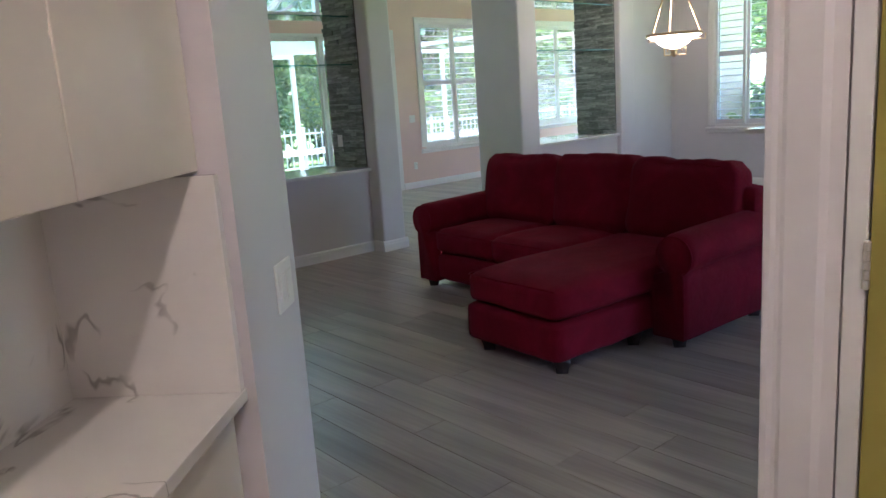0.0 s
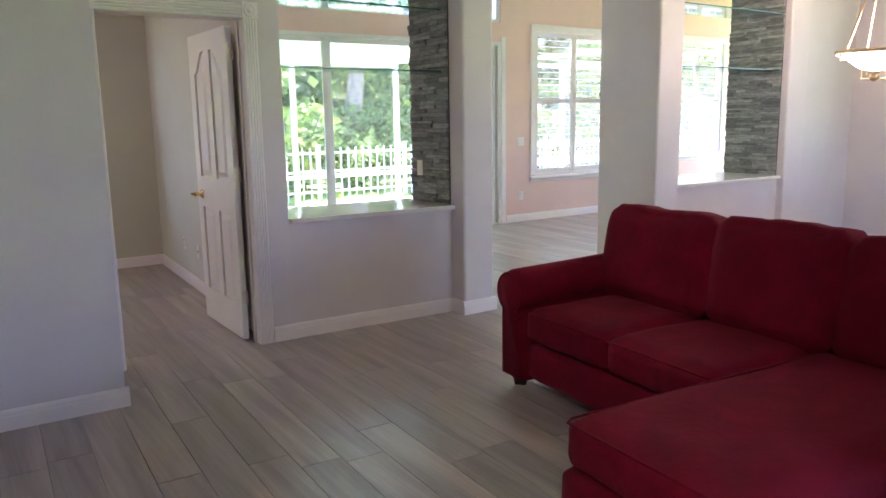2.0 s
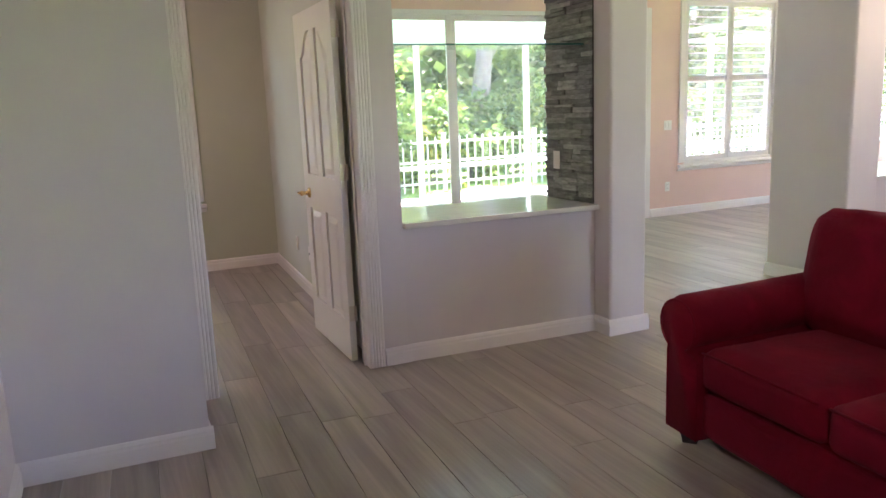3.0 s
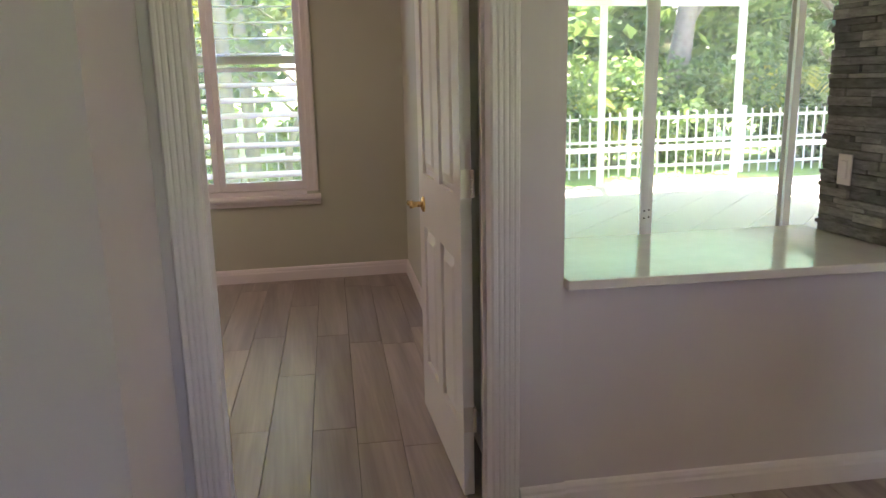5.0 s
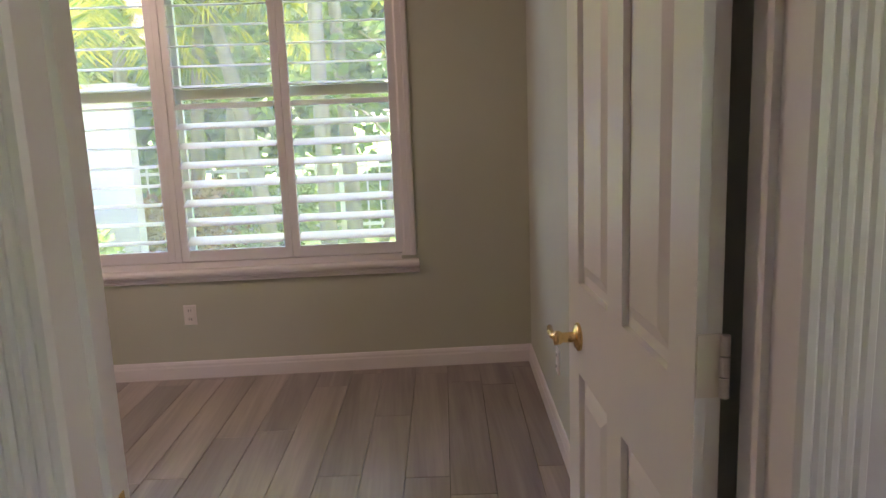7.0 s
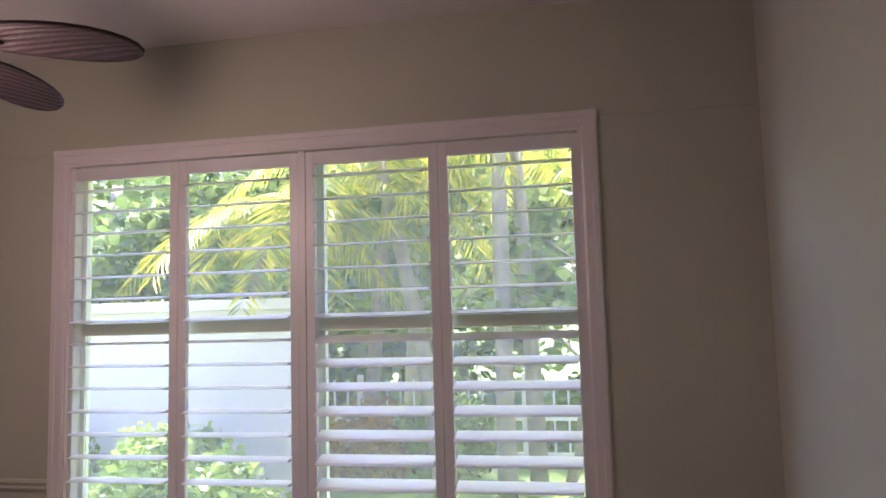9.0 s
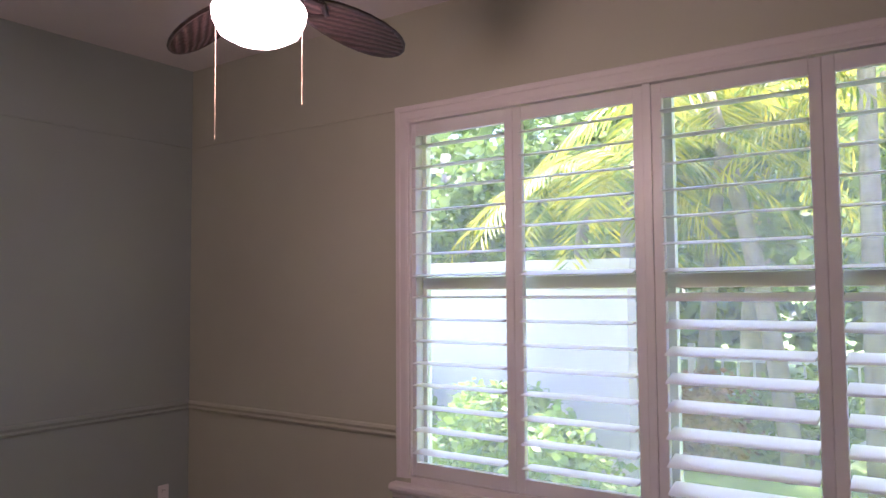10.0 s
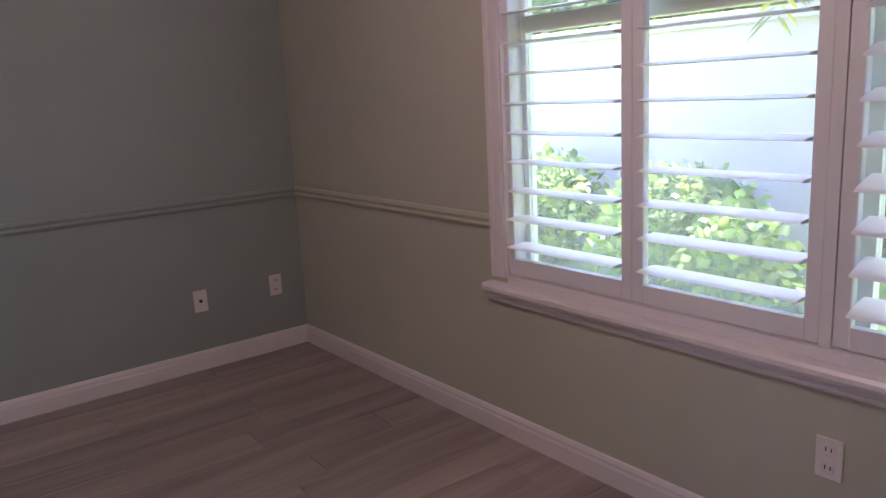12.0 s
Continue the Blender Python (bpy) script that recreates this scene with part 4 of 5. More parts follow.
for k, (x0, x1) in enumerate(((0.14, 0.865), (0.87, 1.53), (1.535, SWID - 0.12))):
    y0, y1, zt = DEP - 0.36, DEP - 0.12, (0.925, 0.945, 0.93)[k]
    bm = soft((x0, y0, 0.44), (x1, y1, zt), 0.055, puff=0.035, seed=11 + k)
    seam = [(x0 + 0.012, y0 + 0.03, 0.50)]
    for i in range(25):
        u = i / 24
        fold = noise.noise(Vector((u * 7 + k * 5, 0.3, k))) * 0.012 + noise.noise(Vector((u * 19, k * 3.1, 2))) * 0.006
        edge = 0.022 * abs(2 * u - 1) ** 4
        seam.append((x0 + 0.02 + (x1 - x0 - 0.04) * u, y0 + 0.028, zt - 0.012 - edge + fold))
    seam.append((x1 - 0.012, y0 + 0.03, 0.50))
    # creases that gather towards the seams, and a slouch in the middle of the top
    for v in bm.verts:
        u, w = (v.co.x - x0) / (x1 - x0), (v.co.z - 0.44) / (zt - 0.44)
        if w > 0.55:
            v.co.z += (noise.noise(Vector((u * 7 + k * 5, 0.3, k))) * 0.014 - 0.012 * math.sin(math.pi * min(1, max(0, u)))) * (w - 0.55) / 0.45
        v.co.y += noise.noise(Vector((u * 9 + k * 4, w * 2.5, 7))) * 0.011 * (0.3 + abs(2 * w - 1))
    tilt = Matrix.Translation((0, DEP - 0.2, 0.44)) @ Matrix.Rotation(radians(-10), 4, "X") @ Matrix.Translation((0, -DEP + 0.2, -0.44))
    bmesh.ops.transform(bm, matrix=tilt, verts=bm.verts)
    bc = part("back_cushion", bm, M_SOFA, sofa, smooth=True)
    cord = piping(seam, 0.006)
    bmesh.ops.transform(cord, matrix=tilt, verts=cord.verts)
    part("piping", cord, M_SOFA, bc, smooth=True)
for x, y in ((0.10, 0.08), (SWID - 0.10, 0.08), (0.10, DEP - 0.1), (SWID - 0.10, DEP - 0.1), (CH0 + 0.07, -0.63), (CH1 - 0.07, -0.63), (CH0 + 0.07, -0.05)):
    part("foot", lathe([(0, 0), (0.042, 0), (0.048, 0.03), (0.062, 0.06), (0.062, 0.082), (0, 0.082)], 4, (x, y, 0)), M_FOOT, sofa, "dark tapered wooden foot", True)
# the front looks along -x in the room
sofa.matrix_basis = pose(4.37, 2.435, 0, 0, 0, 85) @ Matrix.Diagonal((1, -1, 1, 1))

# ---- dining corner: pendant, island, stool ----
pc = Vector((8.45, 4.83, 0))
pend = thing("pendant_lamp", "gold pendant lamp with a lit alabaster bowl", "pendant lamp", at=(pc.x, pc.y, 0))
bp = [(0.0, 1.765), (0.07, 1.77), (0.13, 1.80), (0.20, 1.855), (0.285, 1.90), (0.29, 1.925), (0.275, 1.925), (0.19, 1.87), (0.12, 1.815), (0, 1.79)]
part("shade", lathe(bp, 40), M_PEND, pend, "glowing cream alabaster bowl", True)
part("rim", lathe([(0.284, 1.90), (0.294, 1.90), (0.296, 1.912), (0.292, 1.93), (0.284, 1.93)], 40), M_GOLD, pend, "", True)
part("finial", lathe([(0, 1.68), (0.015, 1.685), (0.035, 1.70), (0.04, 1.72), (0.03, 1.735), (0.045, 1.75), (0.05, 1.765), (0, 1.77)], 24), M_GOLD, pend, "", True)
for k in range(3):
    a = radians(40 + 120 * k)
    c_, s_ = math.cos(a), math.sin(a)
    part("rod", tube([(0.288 * c_, 0.288 * s_, 1.92), (0.02 * c_, 0.02 * s_, 2.62)], 0.009, 8), M_GOLD, pend, "", True)
    scroll = [(0.05, 1.70), (0.13, 1.70), (0.13, 1.775), (0.085, 1.775), (0.085, 1.735)]
    part("scroll", tube([(r * c_, r * s_, z) for r, z in scroll], 0.009, 6), M_GOLD, pend)
    part("arm", tube([(r * c_, r * s_, z) for r, z in ((0.05, 1.76), (0.12, 1.80), (0.18, 1.84), (0.26, 1.85), (0.335, 1.845), (0.335, 1.90))], 0.008, 6), M_GOLD, pend)
part("hub", lathe([(0, 2.60), (0.03, 2.60), (0.035, 2.64), (0.015, 2.66), (0, 2.66)], 20), M_GOLD, pend, "", True)
part("stem", tube([(0, 0, 2.65), (0, 0, 3.66)], 0.008, 8), M_GOLD, pend)
part("canopy", lathe([(0, 3.64), (0.06, 3.65), (0.07, 3.70), (0, 3.70)], 24), M_GOLD, pend, "", True)

isl = thing("kitchen_island", "navy kitchen island on the plank floor", "kitchen island")
IX, IY = 7.00, 3.36
part("body", box_bm((IX + 0.38, 0.9, 0.09), (IX + 1.42, IY - 0.06, 0.955), 0.003), M_NAVY, isl)
part("plinth", box_bm((IX + 0.42, 0.95, 0.0), (IX + 1.38, IY - 0.10, 0.09)), M_NAVY, isl)
for k in range(4):
    y1 = IY - 0.08 - k * 0.58
    part("panel", box_bm((IX + 0.365, y1 - 0.56, 0.12), (IX + 0.381, y1, 0.93), 0.004), M_NAVY, isl)
it = new("island_top", mesh_of("island_top", box_bm((IX, 0.8, 0.957), (IX + 1.46, IY, 0.997), 0.004), M_QUARTZ))
tagged(it, "white quartz island top with a wide overhang", "countertop")


def bar_stool(at, turn):
    root = thing("bar_stool", "dark wood bar stool with a woven brown back", "bar stool", "stools at the island")
    w, d = 0.42, 0.42
    for x in (-w / 2, w / 2 - 0.035):
        part("front_leg", box_bm((x, d - 0.035, 0), (x + 0.035, d, 0.62), 0.003), M_FOOT, root)
        part("back_leg", box_bm((x, 0, 0), (x + 0.035, 0.035, 0.62), 0.003), M_FOOT, root)
    part("seat", soft((-w / 2 - 0.01, -0.01, 0.60), (w / 2 + 0.01, d, 0.68), 0.03, seed=30), M_STOOL, root, smooth=True)
    part("backrest", box_bm((-w / 2 - 0.01, -0.045, 0.60), (w / 2 + 0.01, 0.01, 1.05), 0.012, 3), M_STOOL, root, "woven brown backrest")
    part("top_rail", box_bm((-w / 2 - 0.012, -0.05, 1.045), (w / 2 + 0.012, 0.015, 1.085), 0.006), M_FOOT, root)
    for z in (0.2, 0.34):
        part("stretcher", box_bm((-w / 2 + 0.03, 0.006, z), (w / 2 - 0.03, 0.03, z + 0.028)), M_FOOT, root)
        part("stretcher", box_bm((-w / 2 + 0.006, 0.03, z + 0.03), (-w / 2 + 0.03, d - 0.03, z + 0.058)), M_FOOT, root)
    root.matrix_basis = pose(*at, 0, 0, turn)
    return root


st1 = bar_stool((6.58, 2.70, 0), -86)
copy_thing(st1, pose(6.62, 1.95, 0, 0, 0, -92))

# ---- ceiling fan ----
fc = (1.425, 8.175)
fan = thing("ceiling_fan", "dark bronze ceiling fan with woven blades and lit bowl", "ceiling fan", at=(fc[0], fc[1], 0))
part("canopy", lathe([(0, BH), (0.075, BH), (0.07, BH - 0.05), (0.03, BH - 0.075), (0, BH - 0.075)], 32), M_BRONZE, fan, "", True)
part("downrod", tube([(0, 0, 2.66), (0, 0, BH - 0.06)], 0.013, 12), M_BRONZE, fan, "", True)
part("motor_housing", lathe([(0, 2.70), (0.05, 2.70), (0.11, 2.67), (0.125, 2.62), (0.125, 2.51), (0.10, 2.47), (0.07, 2.45), (0.07, 2.43), (0.08, 2.41), (0.125, 2.395), (0.125, 2.38), (0, 2.38)], 40), M_BRONZE, fan, "", True)
part("light_bowl", lathe([(0.126, 2.378), (0.134, 2.362), (0.130, 2.335), (0.112, 2.298), (0.07, 2.275), (0, 2.268)], 40), M_BOWL, fan, "glowing frosted glass bowl", True)
for k in range(5):
    a = radians(20 + 72 * k)
    m = Matrix.Rotation(a, 4, "Z") @ Matrix.Rotation(radians(-13), 4, "X")
    b = bmesh.new()
    n = 24
    top, bot = [], []
    for i in range(n):
        u = 2 * math.pi * i / n
        x = 0.40 + 0.258 * math.cos(u)
        wy = 0.098 * math.sin(u) * (0.86 + 0.16 * math.cos(u))
        z = -0.03 * ((x - 0.14) / 0.5) ** 2
        top.append(b.verts.new((x, wy, z + 0.005)))
        bot.append(b.verts.new((x, wy, z - 0.005)))
    b.faces.new(top)
    b.faces.new(bot[::-1])
    for i in range(n):
        b.faces.new((top[i], top[(i + 1) % n], bot[(i + 1) % n], bot[i]))
    bmesh.ops.recalc_face_normals(b, faces=b.faces)
    edge = [tuple(v.co) for v in top]
    off = Matrix.Translation((0, 0, 2.445))
    bmesh.ops.transform(b, matrix=off @ m, verts=b.verts)
    bl = part("blade", b, M_RATTAN, fan, "dark woven palm-leaf blade")
    e = tube([(x, y, z - 0.005) for x, y, z in edge] + [(edge[0][0], edge[0][1], edge[0][2] - 0.005)], 0.007, 6)
    bmesh.ops.transform(e, matrix=off @ m, verts=e.verts)
    part("blade_rim", e, M_BRONZE, bl)
    for s in (-1, 1):
        h = tube([(0.10, s * 0.012, 0.0), (0.16, s * 0.04, -0.012), (0.21, s * 0.045, -0.014), (0.27, s * 0.008, -0.012)], 0.008, 6)
        bmesh.ops.transform(h, matrix=off @ m, verts=h.verts)
        part("blade_iron", h, M_BRONZE, bl)
for x, y, z in ((-0.082, -0.088, 1.99), (0.082, 0.088, 2.10)):
    chn = tube([(x, y, 2.39), (x, y, z)], 0.0015, 6)
    part("pull_chain", chn, M_CHAIN, fan, "thin beaded metal pull chain")
lamp_fan = bulb("fan_bulb", (fc[0], fc[1], 2.17), 1.6, (1.0, 0.70, 0.45), 0.1)
lamp_pend = bulb("pendant_bulb", (pc.x, pc.y, 2.02), 4, (1.0, 0.80, 0.58), 0.1)
# recessed kitchen downlight behind the start of the walk
kl = thing("ceiling_light", "round recessed kitchen downlight", "ceiling light", at=(0.6, -0.4, H))
part("trim_ring", lathe([(0.07, -0.002), (0.09, -0.004), (0.09, 0.0), (0.07, 0.0)], 24), M_TRIM, kl)
part("lens", lathe([(0.07, -0.003), (0, -0.003)], 24), glow("lit downlight lens", (1, 0.8, 0.55), 5), kl)
bulb("kitchen_bulb", (0.6, -0.4, H - 0.12), 8.5, (1.0, 0.78, 0.55), 0.08)

# ---- garden ----
# Slabs out of view, added over the windows to block direct sun.
setting("roof_sun_block_lanai", box_bm((4.13, 9.83, 3.32), (9.41, 10.95, 3.44), 0.01), M_CEIL, "unseen white slab added to keep sun off the transom window", "eave")
setting("roof_sun_block_bedroom", box_bm((-1.1, 9.83, 2.86), (4.12, 10.75, 2.98), 0.01), M_CEIL, "unseen white slab added to keep sun off the bedroom window", "eave")
setting("roof_sun_block_garden", box_bm((9.42, 9.83, 2.86), (14.6, 10.95, 2.98), 0.01), M_CEIL, "unseen white slab added to keep sun off the garden room windows", "eave")
GZ = -0.12
gx = [-300, -40, -15, 0, 15, 40, 300]
b = bmesh.new()
gv = [[b.verts.new((x, y, GZ)) for x in gx] for y in (-300, -40, 0, 9.8, 30, 60, 300)]
for r0, r1 in zip(gv, gv[1:]):
    for i in range(len(gx) - 1):
        b.faces.new((r0[i], r0[i + 1], r1[i + 1], r1[i]))
setting("ground", b, M_GRASS, "sunlit green lawn", "lawn")
patio = setting("patio", box_bm((4.2, 9.82, GZ - 0.1), (16.0, 14.0, -0.05)), M_PATIO, "pale diagonal stone patio", "patio")
lan = thing("lanai_roof", "aqua lanai roof with a scalloped white edge", "patio roof")
part("soffit", prism([(4.2, 9.83), (9.4, 9.83), (9.4, 13.80), (4.2, 13.80)], 2.44, 2.52), M_SOFFIT, lan)
part("fascia", box_bm((4.2, 13.80, 2.36), (9.4, 13.85, 2.54)), M_ALU, lan)
cage = thing("screen_enclosure", "white aluminium screen enclosure posts and rail", "screen enclosure")
for x in (5.25, 7.35, 9.40, 11.5, 13.6):
    part("post", box_bm((x - 0.04, 13.86, -0.06), (x + 0.04, 13.94, 2.53), 0.004), M_ALU, cage)
for z in (0.42, 2.46):
    part("rail", box_bm((5.25, 13.87, z), (15.6, 13.93, z + 0.07)), M_ALU, cage)
for x in (11.5, 13.6):
    part("roof_beam", box_bm((x - 0.03, 9.84, 2.46), (x + 0.03, 13.86, 2.53)), M_ALU, cage)

fence = thing("picket_fence", "white aluminium picket fence along the lawn", "fence")
FY = 15.25
pick = mesh_of("picket", box_bm((-0.011, -0.011, GZ), (0.011, 0.011, 0.90)), M_ALU)
post_me = mesh_of("fence_post", box_bm((-0.035, -0.035, GZ), (0.035, 0.035, 0.96), 0.004), M_ALU)
x = -1.5
i = 0
while x < 24.5:
    ob = new("picket" if i % 12 else "fence_post", pick if i % 12 else post_me)
    ob.parent = fence
    ob.location = (x, FY, 0)
    x += 0.165
    i += 1
for z in (0.02, 0.42, 0.78):
    part("fence_rail", box_bm((-1.5, FY - 0.018, z), (24.5, FY + 0.018, z + 0.04)), M_ALU, fence)

garden_wall = setting("wall_neighbour", box_bm((-12, 13.0, GZ - 0.1), (0.62, 13.2, 1.74)), M_STUCCO, "pale stucco garden wall with a coping", "wall")
setting("trim_coping", box_bm((-12, 12.95, 1.74), (0.67, 13.25, 1.84), 0.01), M_STUCCO, "pale stucco coping on the garden wall", "wall cap")


def leaf_mesh(name, centres, radii, count, size, material, stretch=1.0, seed=0):
    """Many small folded leaves scattered through ellipsoids."""
    rng = np.random.default_rng(seed)
    centres, radii = np.array(centres, float), np.array(radii, float)
    k = rng.integers(0, len(centres), count)
    d = rng.normal(size=(count, 3))
    d /= np.linalg.norm(d, axis=1)[:, None]
    p = centres[k] + d * radii[k] * rng.uniform(0.35, 1.08, (count, 1)) ** 0.6
    a = rng.normal(size=(count, 3))
    a[:, 2] = a[:, 2] * 0.6 - 0.25
    a /= np.linalg.norm(a, axis=1)[:, None]
    s = np.cross(a, rng.normal(size=(count, 3)))
    s /= np.linalg.norm(s, axis=1)[:, None]
    ln = size * rng.uniform(0.6, 1.35, (count, 1))
    wd = ln * 0.30 / stretch
    v = np.stack([p, p + a * ln * 0.5 + s * wd, p + a * ln, p + a * ln * 0.5 - s * wd], 1).reshape(-1, 3)
    f = np.arange(count * 4).reshape(-1, 4)
    me = bpy.data.meshes.new(name)
    me.from_pydata(v.tolist(), [], f.tolist())
    me.materials.append(material)
    return me


def tree(at, height, spread, seed, label, trunk_r=0.14, lean=0.0, leaves=3500, size=0.2, low=0.45):
    rnd = random.Random(seed)
    root = thing("tree", label, "tree", "garden trees", at=(*at, GZ))
    pts, rad = [], []
    n = 7
    for i in range(n):
        t = i / (n - 1)
        pts.append((lean * t + rnd.uniform(-0.06, 0.06), rnd.uniform(-0.06, 0.06), height * 0.75 * t))
        rad.append(trunk_r * (1.25 - 0.85 * t))
    tb = tube(pts, rad, 10)
    cs, rs = [], []
    for k in range(9):
        t = rnd.uniform(low, 1.0)
        j = min(n - 1, int(t * (n - 1)))
        base = Vector(pts[j])
        ang = rnd.uniform(0, 6.28)
        tip = base + Vector((math.cos(ang) * spread * rnd.uniform(0.5, 1), math.sin(ang) * spread * rnd.uniform(0.5, 1), height * rnd.uniform(0.06, 0.24)))
        mid_ = (base + tip) / 2 + Vector((0, 0, 0.12))
        tube([base, mid_, tip], [rad[j] * 0.6, rad[j] * 0.35, 0.012], 7, tb)
        for _ in range(3):
            q = tip + Vector((rnd.uniform(-0.5, 0.5), rnd.uniform(-0.5, 0.5), rnd.uniform(-0.3, 0.4))) * spread * 0.6
            cs.append(q)
            r = spread * rnd.uniform(0.22, 0.42)
            rs.append((r, r, r * 0.75))
    part("trunk", tb, M_BARK, root, "grey branching trunk", True)
    ob = new("crown", leaf_mesh("crown", [tuple(c) for c in cs], rs, leaves, size, M_LEAF, 1, seed))
    ob.parent = root
    return root


def palm(at, height, seed, lean=(0, 0), fronds=13, length=1.7, label="slender palm with yellow-green fronds"):
    rnd = random.Random(seed)
    rng = np.random.default_rng(seed)
    root = thing("palm_tree", label, "palm tree", "garden palms", at=(*at, GZ))
    pts = [(lean[0] * (i / 9) ** 1.4, lean[1] * (i / 9) ** 1.4, height * i / 9) for i in range(10)]
    part("trunk", tube(pts, [0.085 * (1.15 - 0.4 * i / 9) for i in range(10)], 10), M_BARK, root, "smooth ringed grey trunk", True)
    top = Vector(pts[-1])
    vs, fs = [], []
    for k in range(fronds):
        az = 6.283 * k / fronds + rnd.uniform(-0.25, 0.25)
        el = rnd.uniform(-0.1, 1.15)
        L_ = length * rnd.uniform(0.8, 1.15)
        out = Vector((math.cos(az), math.sin(az), 0))
        prev = None
        for i in range(34):
            t = i / 33
            p = top + out * (L_ * t * math.cos(el * (1 - 0.4 * t))) + Vector((0, 0, L_ * (math.sin(el) * t - 0.75 * t * t)))
            if prev is not None and t > 0.1:
                d = (p - prev).normalized()
                sd = d.cross(Vector((0, 0, 1))).normalized()
                ll = 0.42 * (1 - 0.75 * abs(t - 0.45)) * L_ / 1.7
                for s in (-1, 1):
                    tip = p + sd * s * ll + d * ll * 0.55 + Vector((0, 0, -ll * rnd.uniform(0.25, 0.7)))
                    w = d * 0.018
                    m_ = (p + tip) / 2 + Vector((0, 0, 0.02))
                    n0 = len(vs)
                    vs += [tuple(p - w), tuple(m_ + w * 1.2), tuple(tip), tuple(m_ - w * 1.2)]
                    fs.append((n0, n0 + 1, n0 + 2, n0 + 3))
            prev = p
    me = bpy.data.meshes.new("fronds")
    me.from_pydata(vs, [], fs)
    me.materials.append(M_PALM)
    ob = new("fronds", me)
    ob.parent = root
    return root


palm((1.75, 13.9), 3.7, 3, (-0.75, 0.3))
palm((2.42, 13.7), 4.3, 4, (0.0, 0.1))
palm((2.68, 14.2), 3.6, 5, (-0.15, 0.2))
palm((0.15, 14.1), 2.9, 6, (0.2, -0.3), 14, 1.5)
palm((-0.6, 14.4), 3.0, 7, (0.2, 0.1), 14, 1.6)
palm((0.6, 15.2), 3.4, 8, (0.3, 0.0), 14, 1.8)
palm((4.2, 15.9), 3.6, 9, (0.3, 0), 12, 1.6)
palm((12.2, 16.4), 1.4, 10, (0.1, 0), 14, 1.5, "low bushy palm behind the fence")
palm((8.0, 16.3), 1.0, 12, (0.1, 0), 14, 1.2, "low bushy palm behind the fence")
tree((3.0, 14.1), 3.0, 0.9, 21, "pale thin-limbed frangipani on the lawn", 0.05, 0.5, 500, 0.16, 0.6)
tree((10.1, 17.2), 6.5, 2.0, 22, "leafy broad tree with a grey trunk behind the fence", 0.22, 0.4, 6000, 0.22)
tree((14.5, 17.6), 6.0, 2.2, 23, "leafy broad tree behind the fence", 0.2, -0.3, 6000, 0.22)
tree((6.5, 17.4), 5.6, 2.0, 24, "leafy broad tree behind the fence", 0.18, 0.2, 6000, 0.22)
tree((18.5, 16.9), 6.0, 2.2, 25, "leafy broad tree beyond the patio", 0.2, 0.2, 6000, 0.22)
tree((0.6, 17.6), 5.5, 2.0, 26, "leafy tree behind the garden wall", 0.16, 0.2, 6000, 0.2)
tree((3.8, 18.6), 6.5, 2.3, 27, "leafy tree at the garden's end", 0.2, 0.2, 7000, 0.22)
tree((-3.5, 16.0), 5.0, 2.2, 28, "dense leafy tree over the garden wall", 0.18, 0.2, 7000, 0.18)
tree((17.5, 6.5), 5.5, 2.0, 29, "leafy tree outside the dining window", 0.18, 0.2, 6000, 0.2)


def shrub(at, r, h, n, seed, material, label, size=0.09):
    rnd = random.Random(seed)
    root = thing("shrub", label, "shrub", "garden shrubs", at=(*at, GZ))
    cs, rs, st = [], [], bmesh.new()
    for _ in range(9):
        q = (rnd.uniform(-r, r) * 0.7, rnd.uniform(-r, r) * 0.7, h * rnd.uniform(0.25, 0.75))
        cs.append(q)
        rs.append((r * 0.45, r * 0.45, h * 0.3))
        tube([(q[0] * 0.2, q[1] * 0.2, 0), (q[0] * 0.6, q[1] * 0.6, q[2] * 0.6), q], [0.014, 0.01, 0.004], 5, st)
    part("stems", st, M_BARK, root)
    ob = new("foliage", leaf_mesh("foliage", cs, rs, int(n * 1.8), size, material, 1, seed))
    ob.parent = root
    return root


shrub((-0.4, 12.3), 0.7, 1.0, 1500, 41, M_LEAF2, "bright green shrub against the pale wall")
shrub((0.35, 12.1), 0.6, 0.85, 1300, 42, M_LEAF2, "bright green shrub against the pale wall")
shrub((-1.5, 12.3), 0.7, 1.0, 1400, 43, M_LEAF2, "bright green shrub against the pale wall")
shrub((1.0, 14.3), 0.55, 0.95, 1100, 44, M_CROTON, "orange and red croton shrub")
shrub((0.4, 14.5), 0.5, 0.8, 900, 45, M_CROTON, "orange and red croton shrub")
shrub((1.7, 14.7), 0.6, 0.9, 1200, 46, M_LEAF2, "green shrub before the fence")
for k in range(12):
    shrub((3.5 + k * 1.75, 16.4 + 0.5 * math.sin(k * 2.3)), 1.0, 1.5 + 0.7 * abs(math.sin(k * 1.3)), 2200, 60 + k, M_LEAF2 if k % 3 == 0 else M_LEAF, "leafy shrub behind the fence", 0.14)
shrub((13.3, 5.4), 1.2, 1.5, 2600, 80, M_LEAF2, "tall bright shrub outside the dining window", 0.15)
shrub((13.6, 3.9), 1.2, 1.4, 2600, 81, M_LEAF2, "tall bright shrub outside the dining window", 0.15)
far = [(x + random.uniform(-1, 1), 22 + random.uniform(-1.5, 2.5), random.uniform(0.5, 5.5)) for x in np.linspace(-16, 32, 60)]
wood = new("woodland", leaf_mesh("woodland", far, [(2.2, 1.4, 1.9)] * len(far), 70000, 0.42, M_LEAF, 1, 99))
tagged(wood, "dense dark green woodland beyond the garden", "woodland", kind="stuff")

# ---- split stone panels at the niche ends ----
random.seed(5)


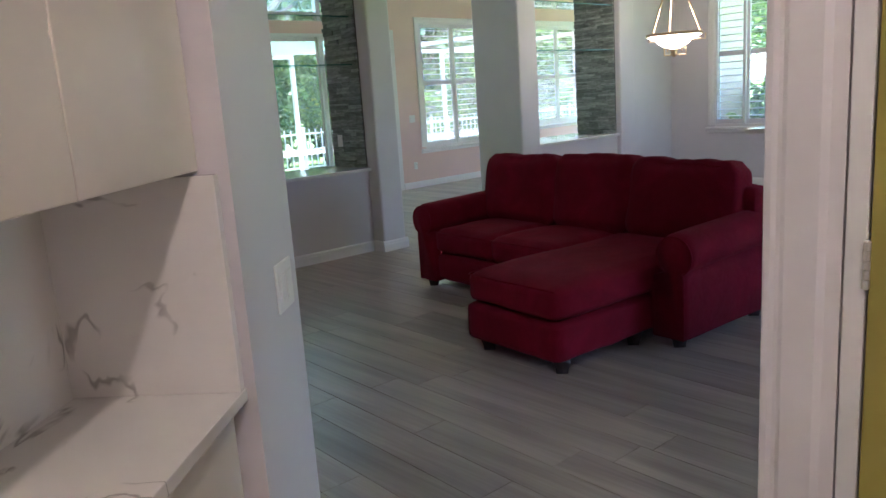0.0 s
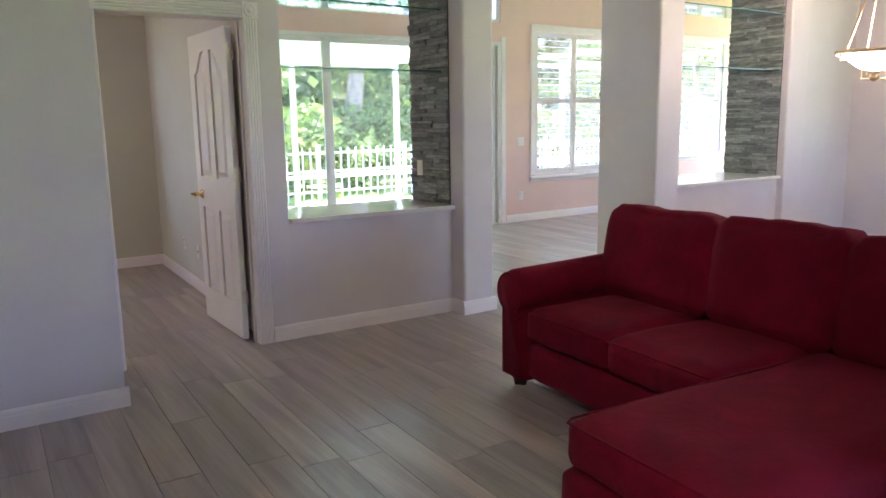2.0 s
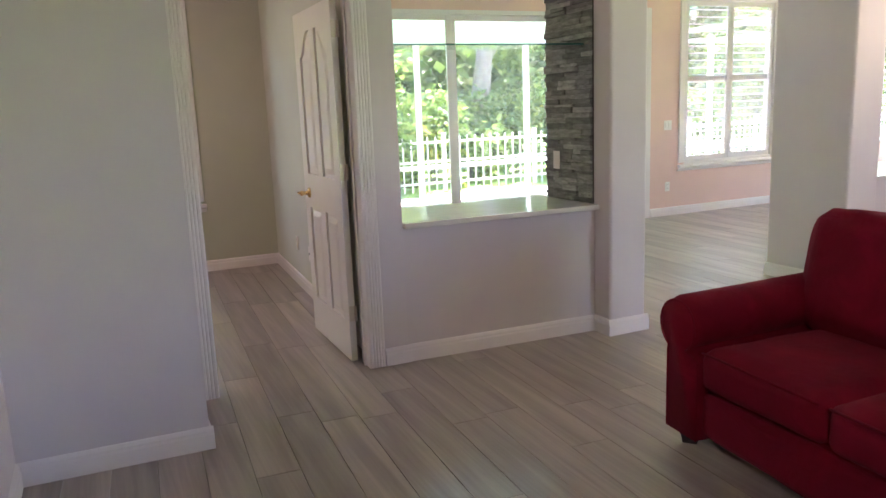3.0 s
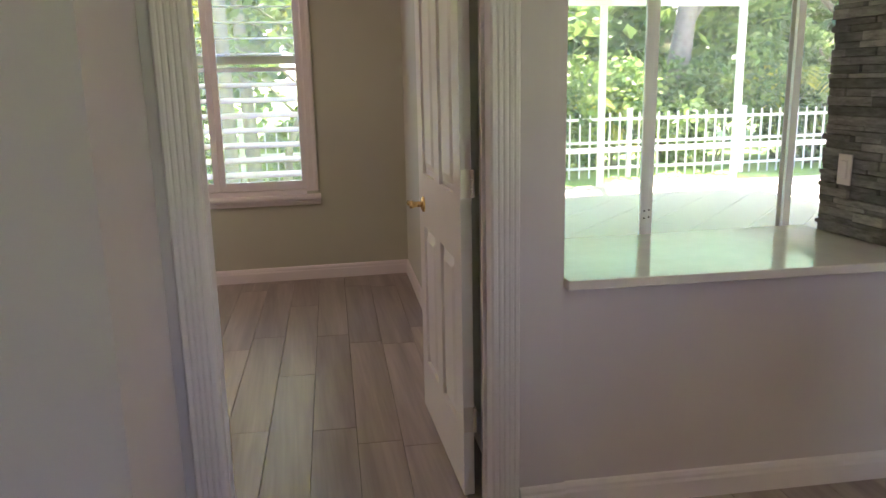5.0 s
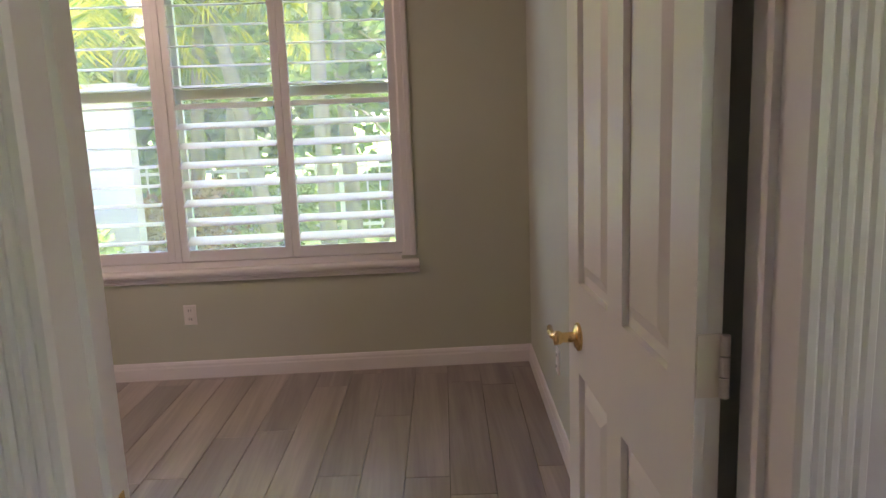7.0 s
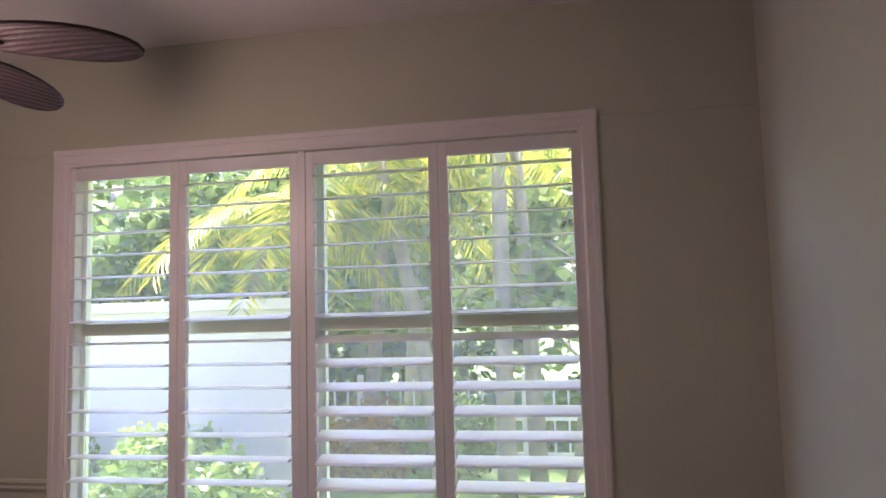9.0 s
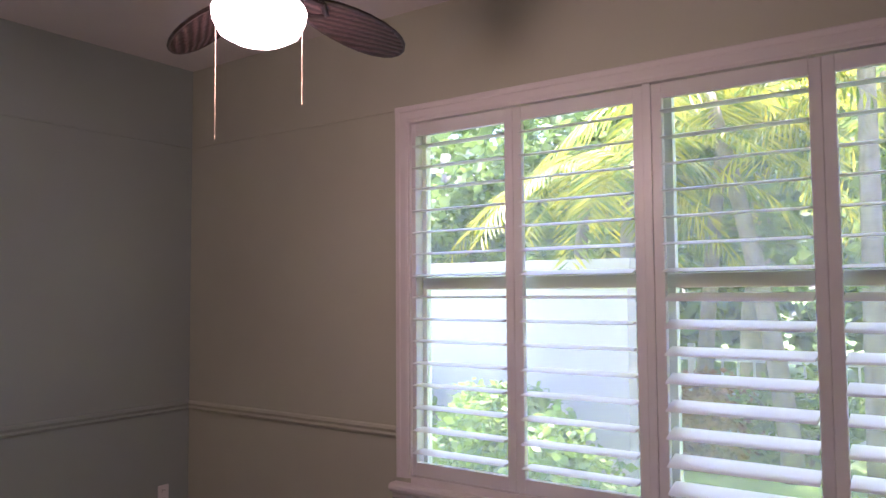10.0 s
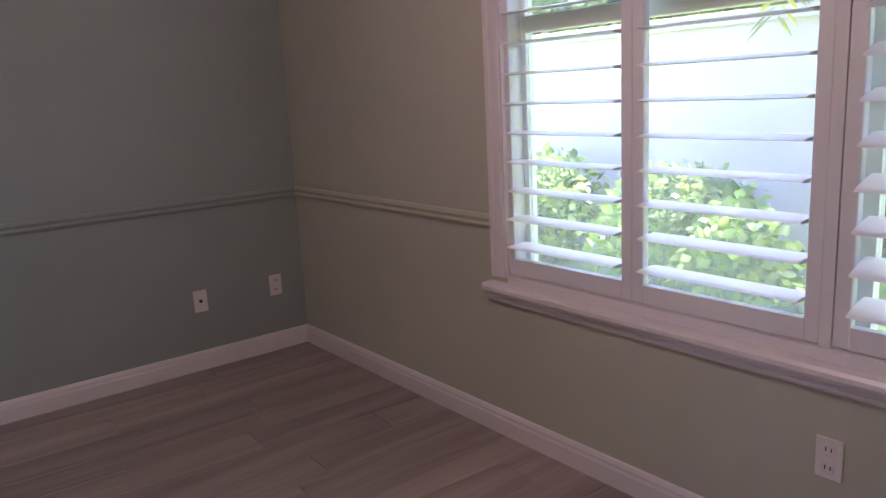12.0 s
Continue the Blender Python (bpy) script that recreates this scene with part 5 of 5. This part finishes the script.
def stone_panel(name, x, y0, y1, z0, z1, lim):
    root = tagged(new(name, mesh_of(name, box_bm((x - 0.008, y0, z0), (x - 0.001, y1, z1)), M_SUB)), "grey split-stone panel facing on the niche end", "stone panel", "niche stone panels")
    z = z0
    meshes = {}
    while z < z1 - 0.01:
        h = min(random.choice((0.018, 0.024, 0.03, 0.036)), z1 - z)
        y = y0
        while y < y1 - 0.004:
            w = random.choice((0.10, 0.15, 0.20, 0.27))
            if y1 - y - w < 0.06:
                w = y1 - y
            d = random.choice((0.006, 0.012, 0.018, 0.026))
            key = (round(w, 3), round(h, 3), d)
            if key not in meshes:
                meshes[key] = mesh_of("stone", box_bm((-0.008 - d, 0.0006, 0.0006), (-0.008, w - 0.0006, h - 0.0006), 0.002, 1), M_STONE)
            ob = new("stone", meshes[key])
            ob.parent = root
            ob.location = (x, y, z)
            y += w
        z += h


stone_panel("stone_panel", 5.262, 6.245, NB, 0.813, 2.62, 300)
stone_panel("stone_panel", 9.285, 6.14, NB, 0.813, 2.75, 300)
wp = wall_plate("light_switch", (5.262 - 0.036, 6.60, 1.07), -90, "white switch plate on the stone panel", "switch")

# ---- patio pavers ----
pav = mesh_of("paver", box_bm((-0.222, -0.222, -0.05), (0.222, 0.222, -0.035), 0.003, 1), M_PATIO)
for i in range(-30, 30):
    for j in range(-30, 30):
        x, y = 9 + (i + j) * 0.318, 11.8 + (i - j) * 0.318
        if 4.6 < x < 12.5 and 10.2 < y < 13.7:
            ob = new("paver", pav)
            ob.parent = patio
            ob.matrix_basis = pose(x, y, 0, 0, 0, 45)

# ---- floor planks ----
random.seed(11)
PW, PL = 0.182, 1.22
cache = {}
SKEW = radians(-2.8)


def lay(x, y):
    return Matrix.Translation((3.2, 8, 0)) @ Matrix.Rotation(SKEW, 4, "Z") @ Matrix.Translation((x - 3.2, y - 8, 0))


rest_v, rest_f = [], []
singles = 0
x = -0.95
col = 0
while x < GX:
    slip = (x - 3.2) * math.sin(-SKEW)
    y = SY - random.uniform(0, PL) + slip
    while y < BY1 + 0.1 + slip:
        y0, y1 = y, min(y + PL, BY1 + slip + 0.01)
        if y1 - y0 > 0.03:
            near = 2.0 < x + PW / 2 < 5.4 and 1.6 < y0 < 9.6 or (-0.95 < x < 2.0 and y0 > 6.9)
            if near and singles < 300:
                ln = round(y1 - y0, 3)
                if ln not in cache:
                    cache[ln] = mesh_of("plank", box_bm((0.001, 0.001, -0.012), (PW - 0.001, ln - 0.001, 0.0), 0.0014, 1), M_PLANK)
                ob = new("plank", cache[ln])
                ob.parent = floor
                ob.matrix_basis = lay(x, y0)
                singles += 1
            else:
                g, n0 = 0.0016, len(rest_v)
                rest_v += [(x + g, y0 + g, 0), (x + PW - g, y0 + g, 0), (x + PW - g, y1 - g, 0), (x + g, y1 - g, 0), (x, y0, -0.01), (x + PW, y0, -0.01), (x + PW, y1, -0.01), (x, y1, -0.01)]
                rest_f += [(n0, n0 + 1, n0 + 2, n0 + 3)] + [(n0 + a, n0 + 4 + a, n0 + 4 + (a + 1) % 4, n0 + (a + 1) % 4) for a in range(4)]
        y += PL
    x += PW
    col += 1
me = bpy.data.meshes.new("planks")
me.from_pydata(rest_v, [], rest_f)
me.transform(lay(0, 0))
me.materials.append(M_PLANK_FAR)
ob = new("planks", me)
ob.parent = floor
ob["kind"] = "stuff"
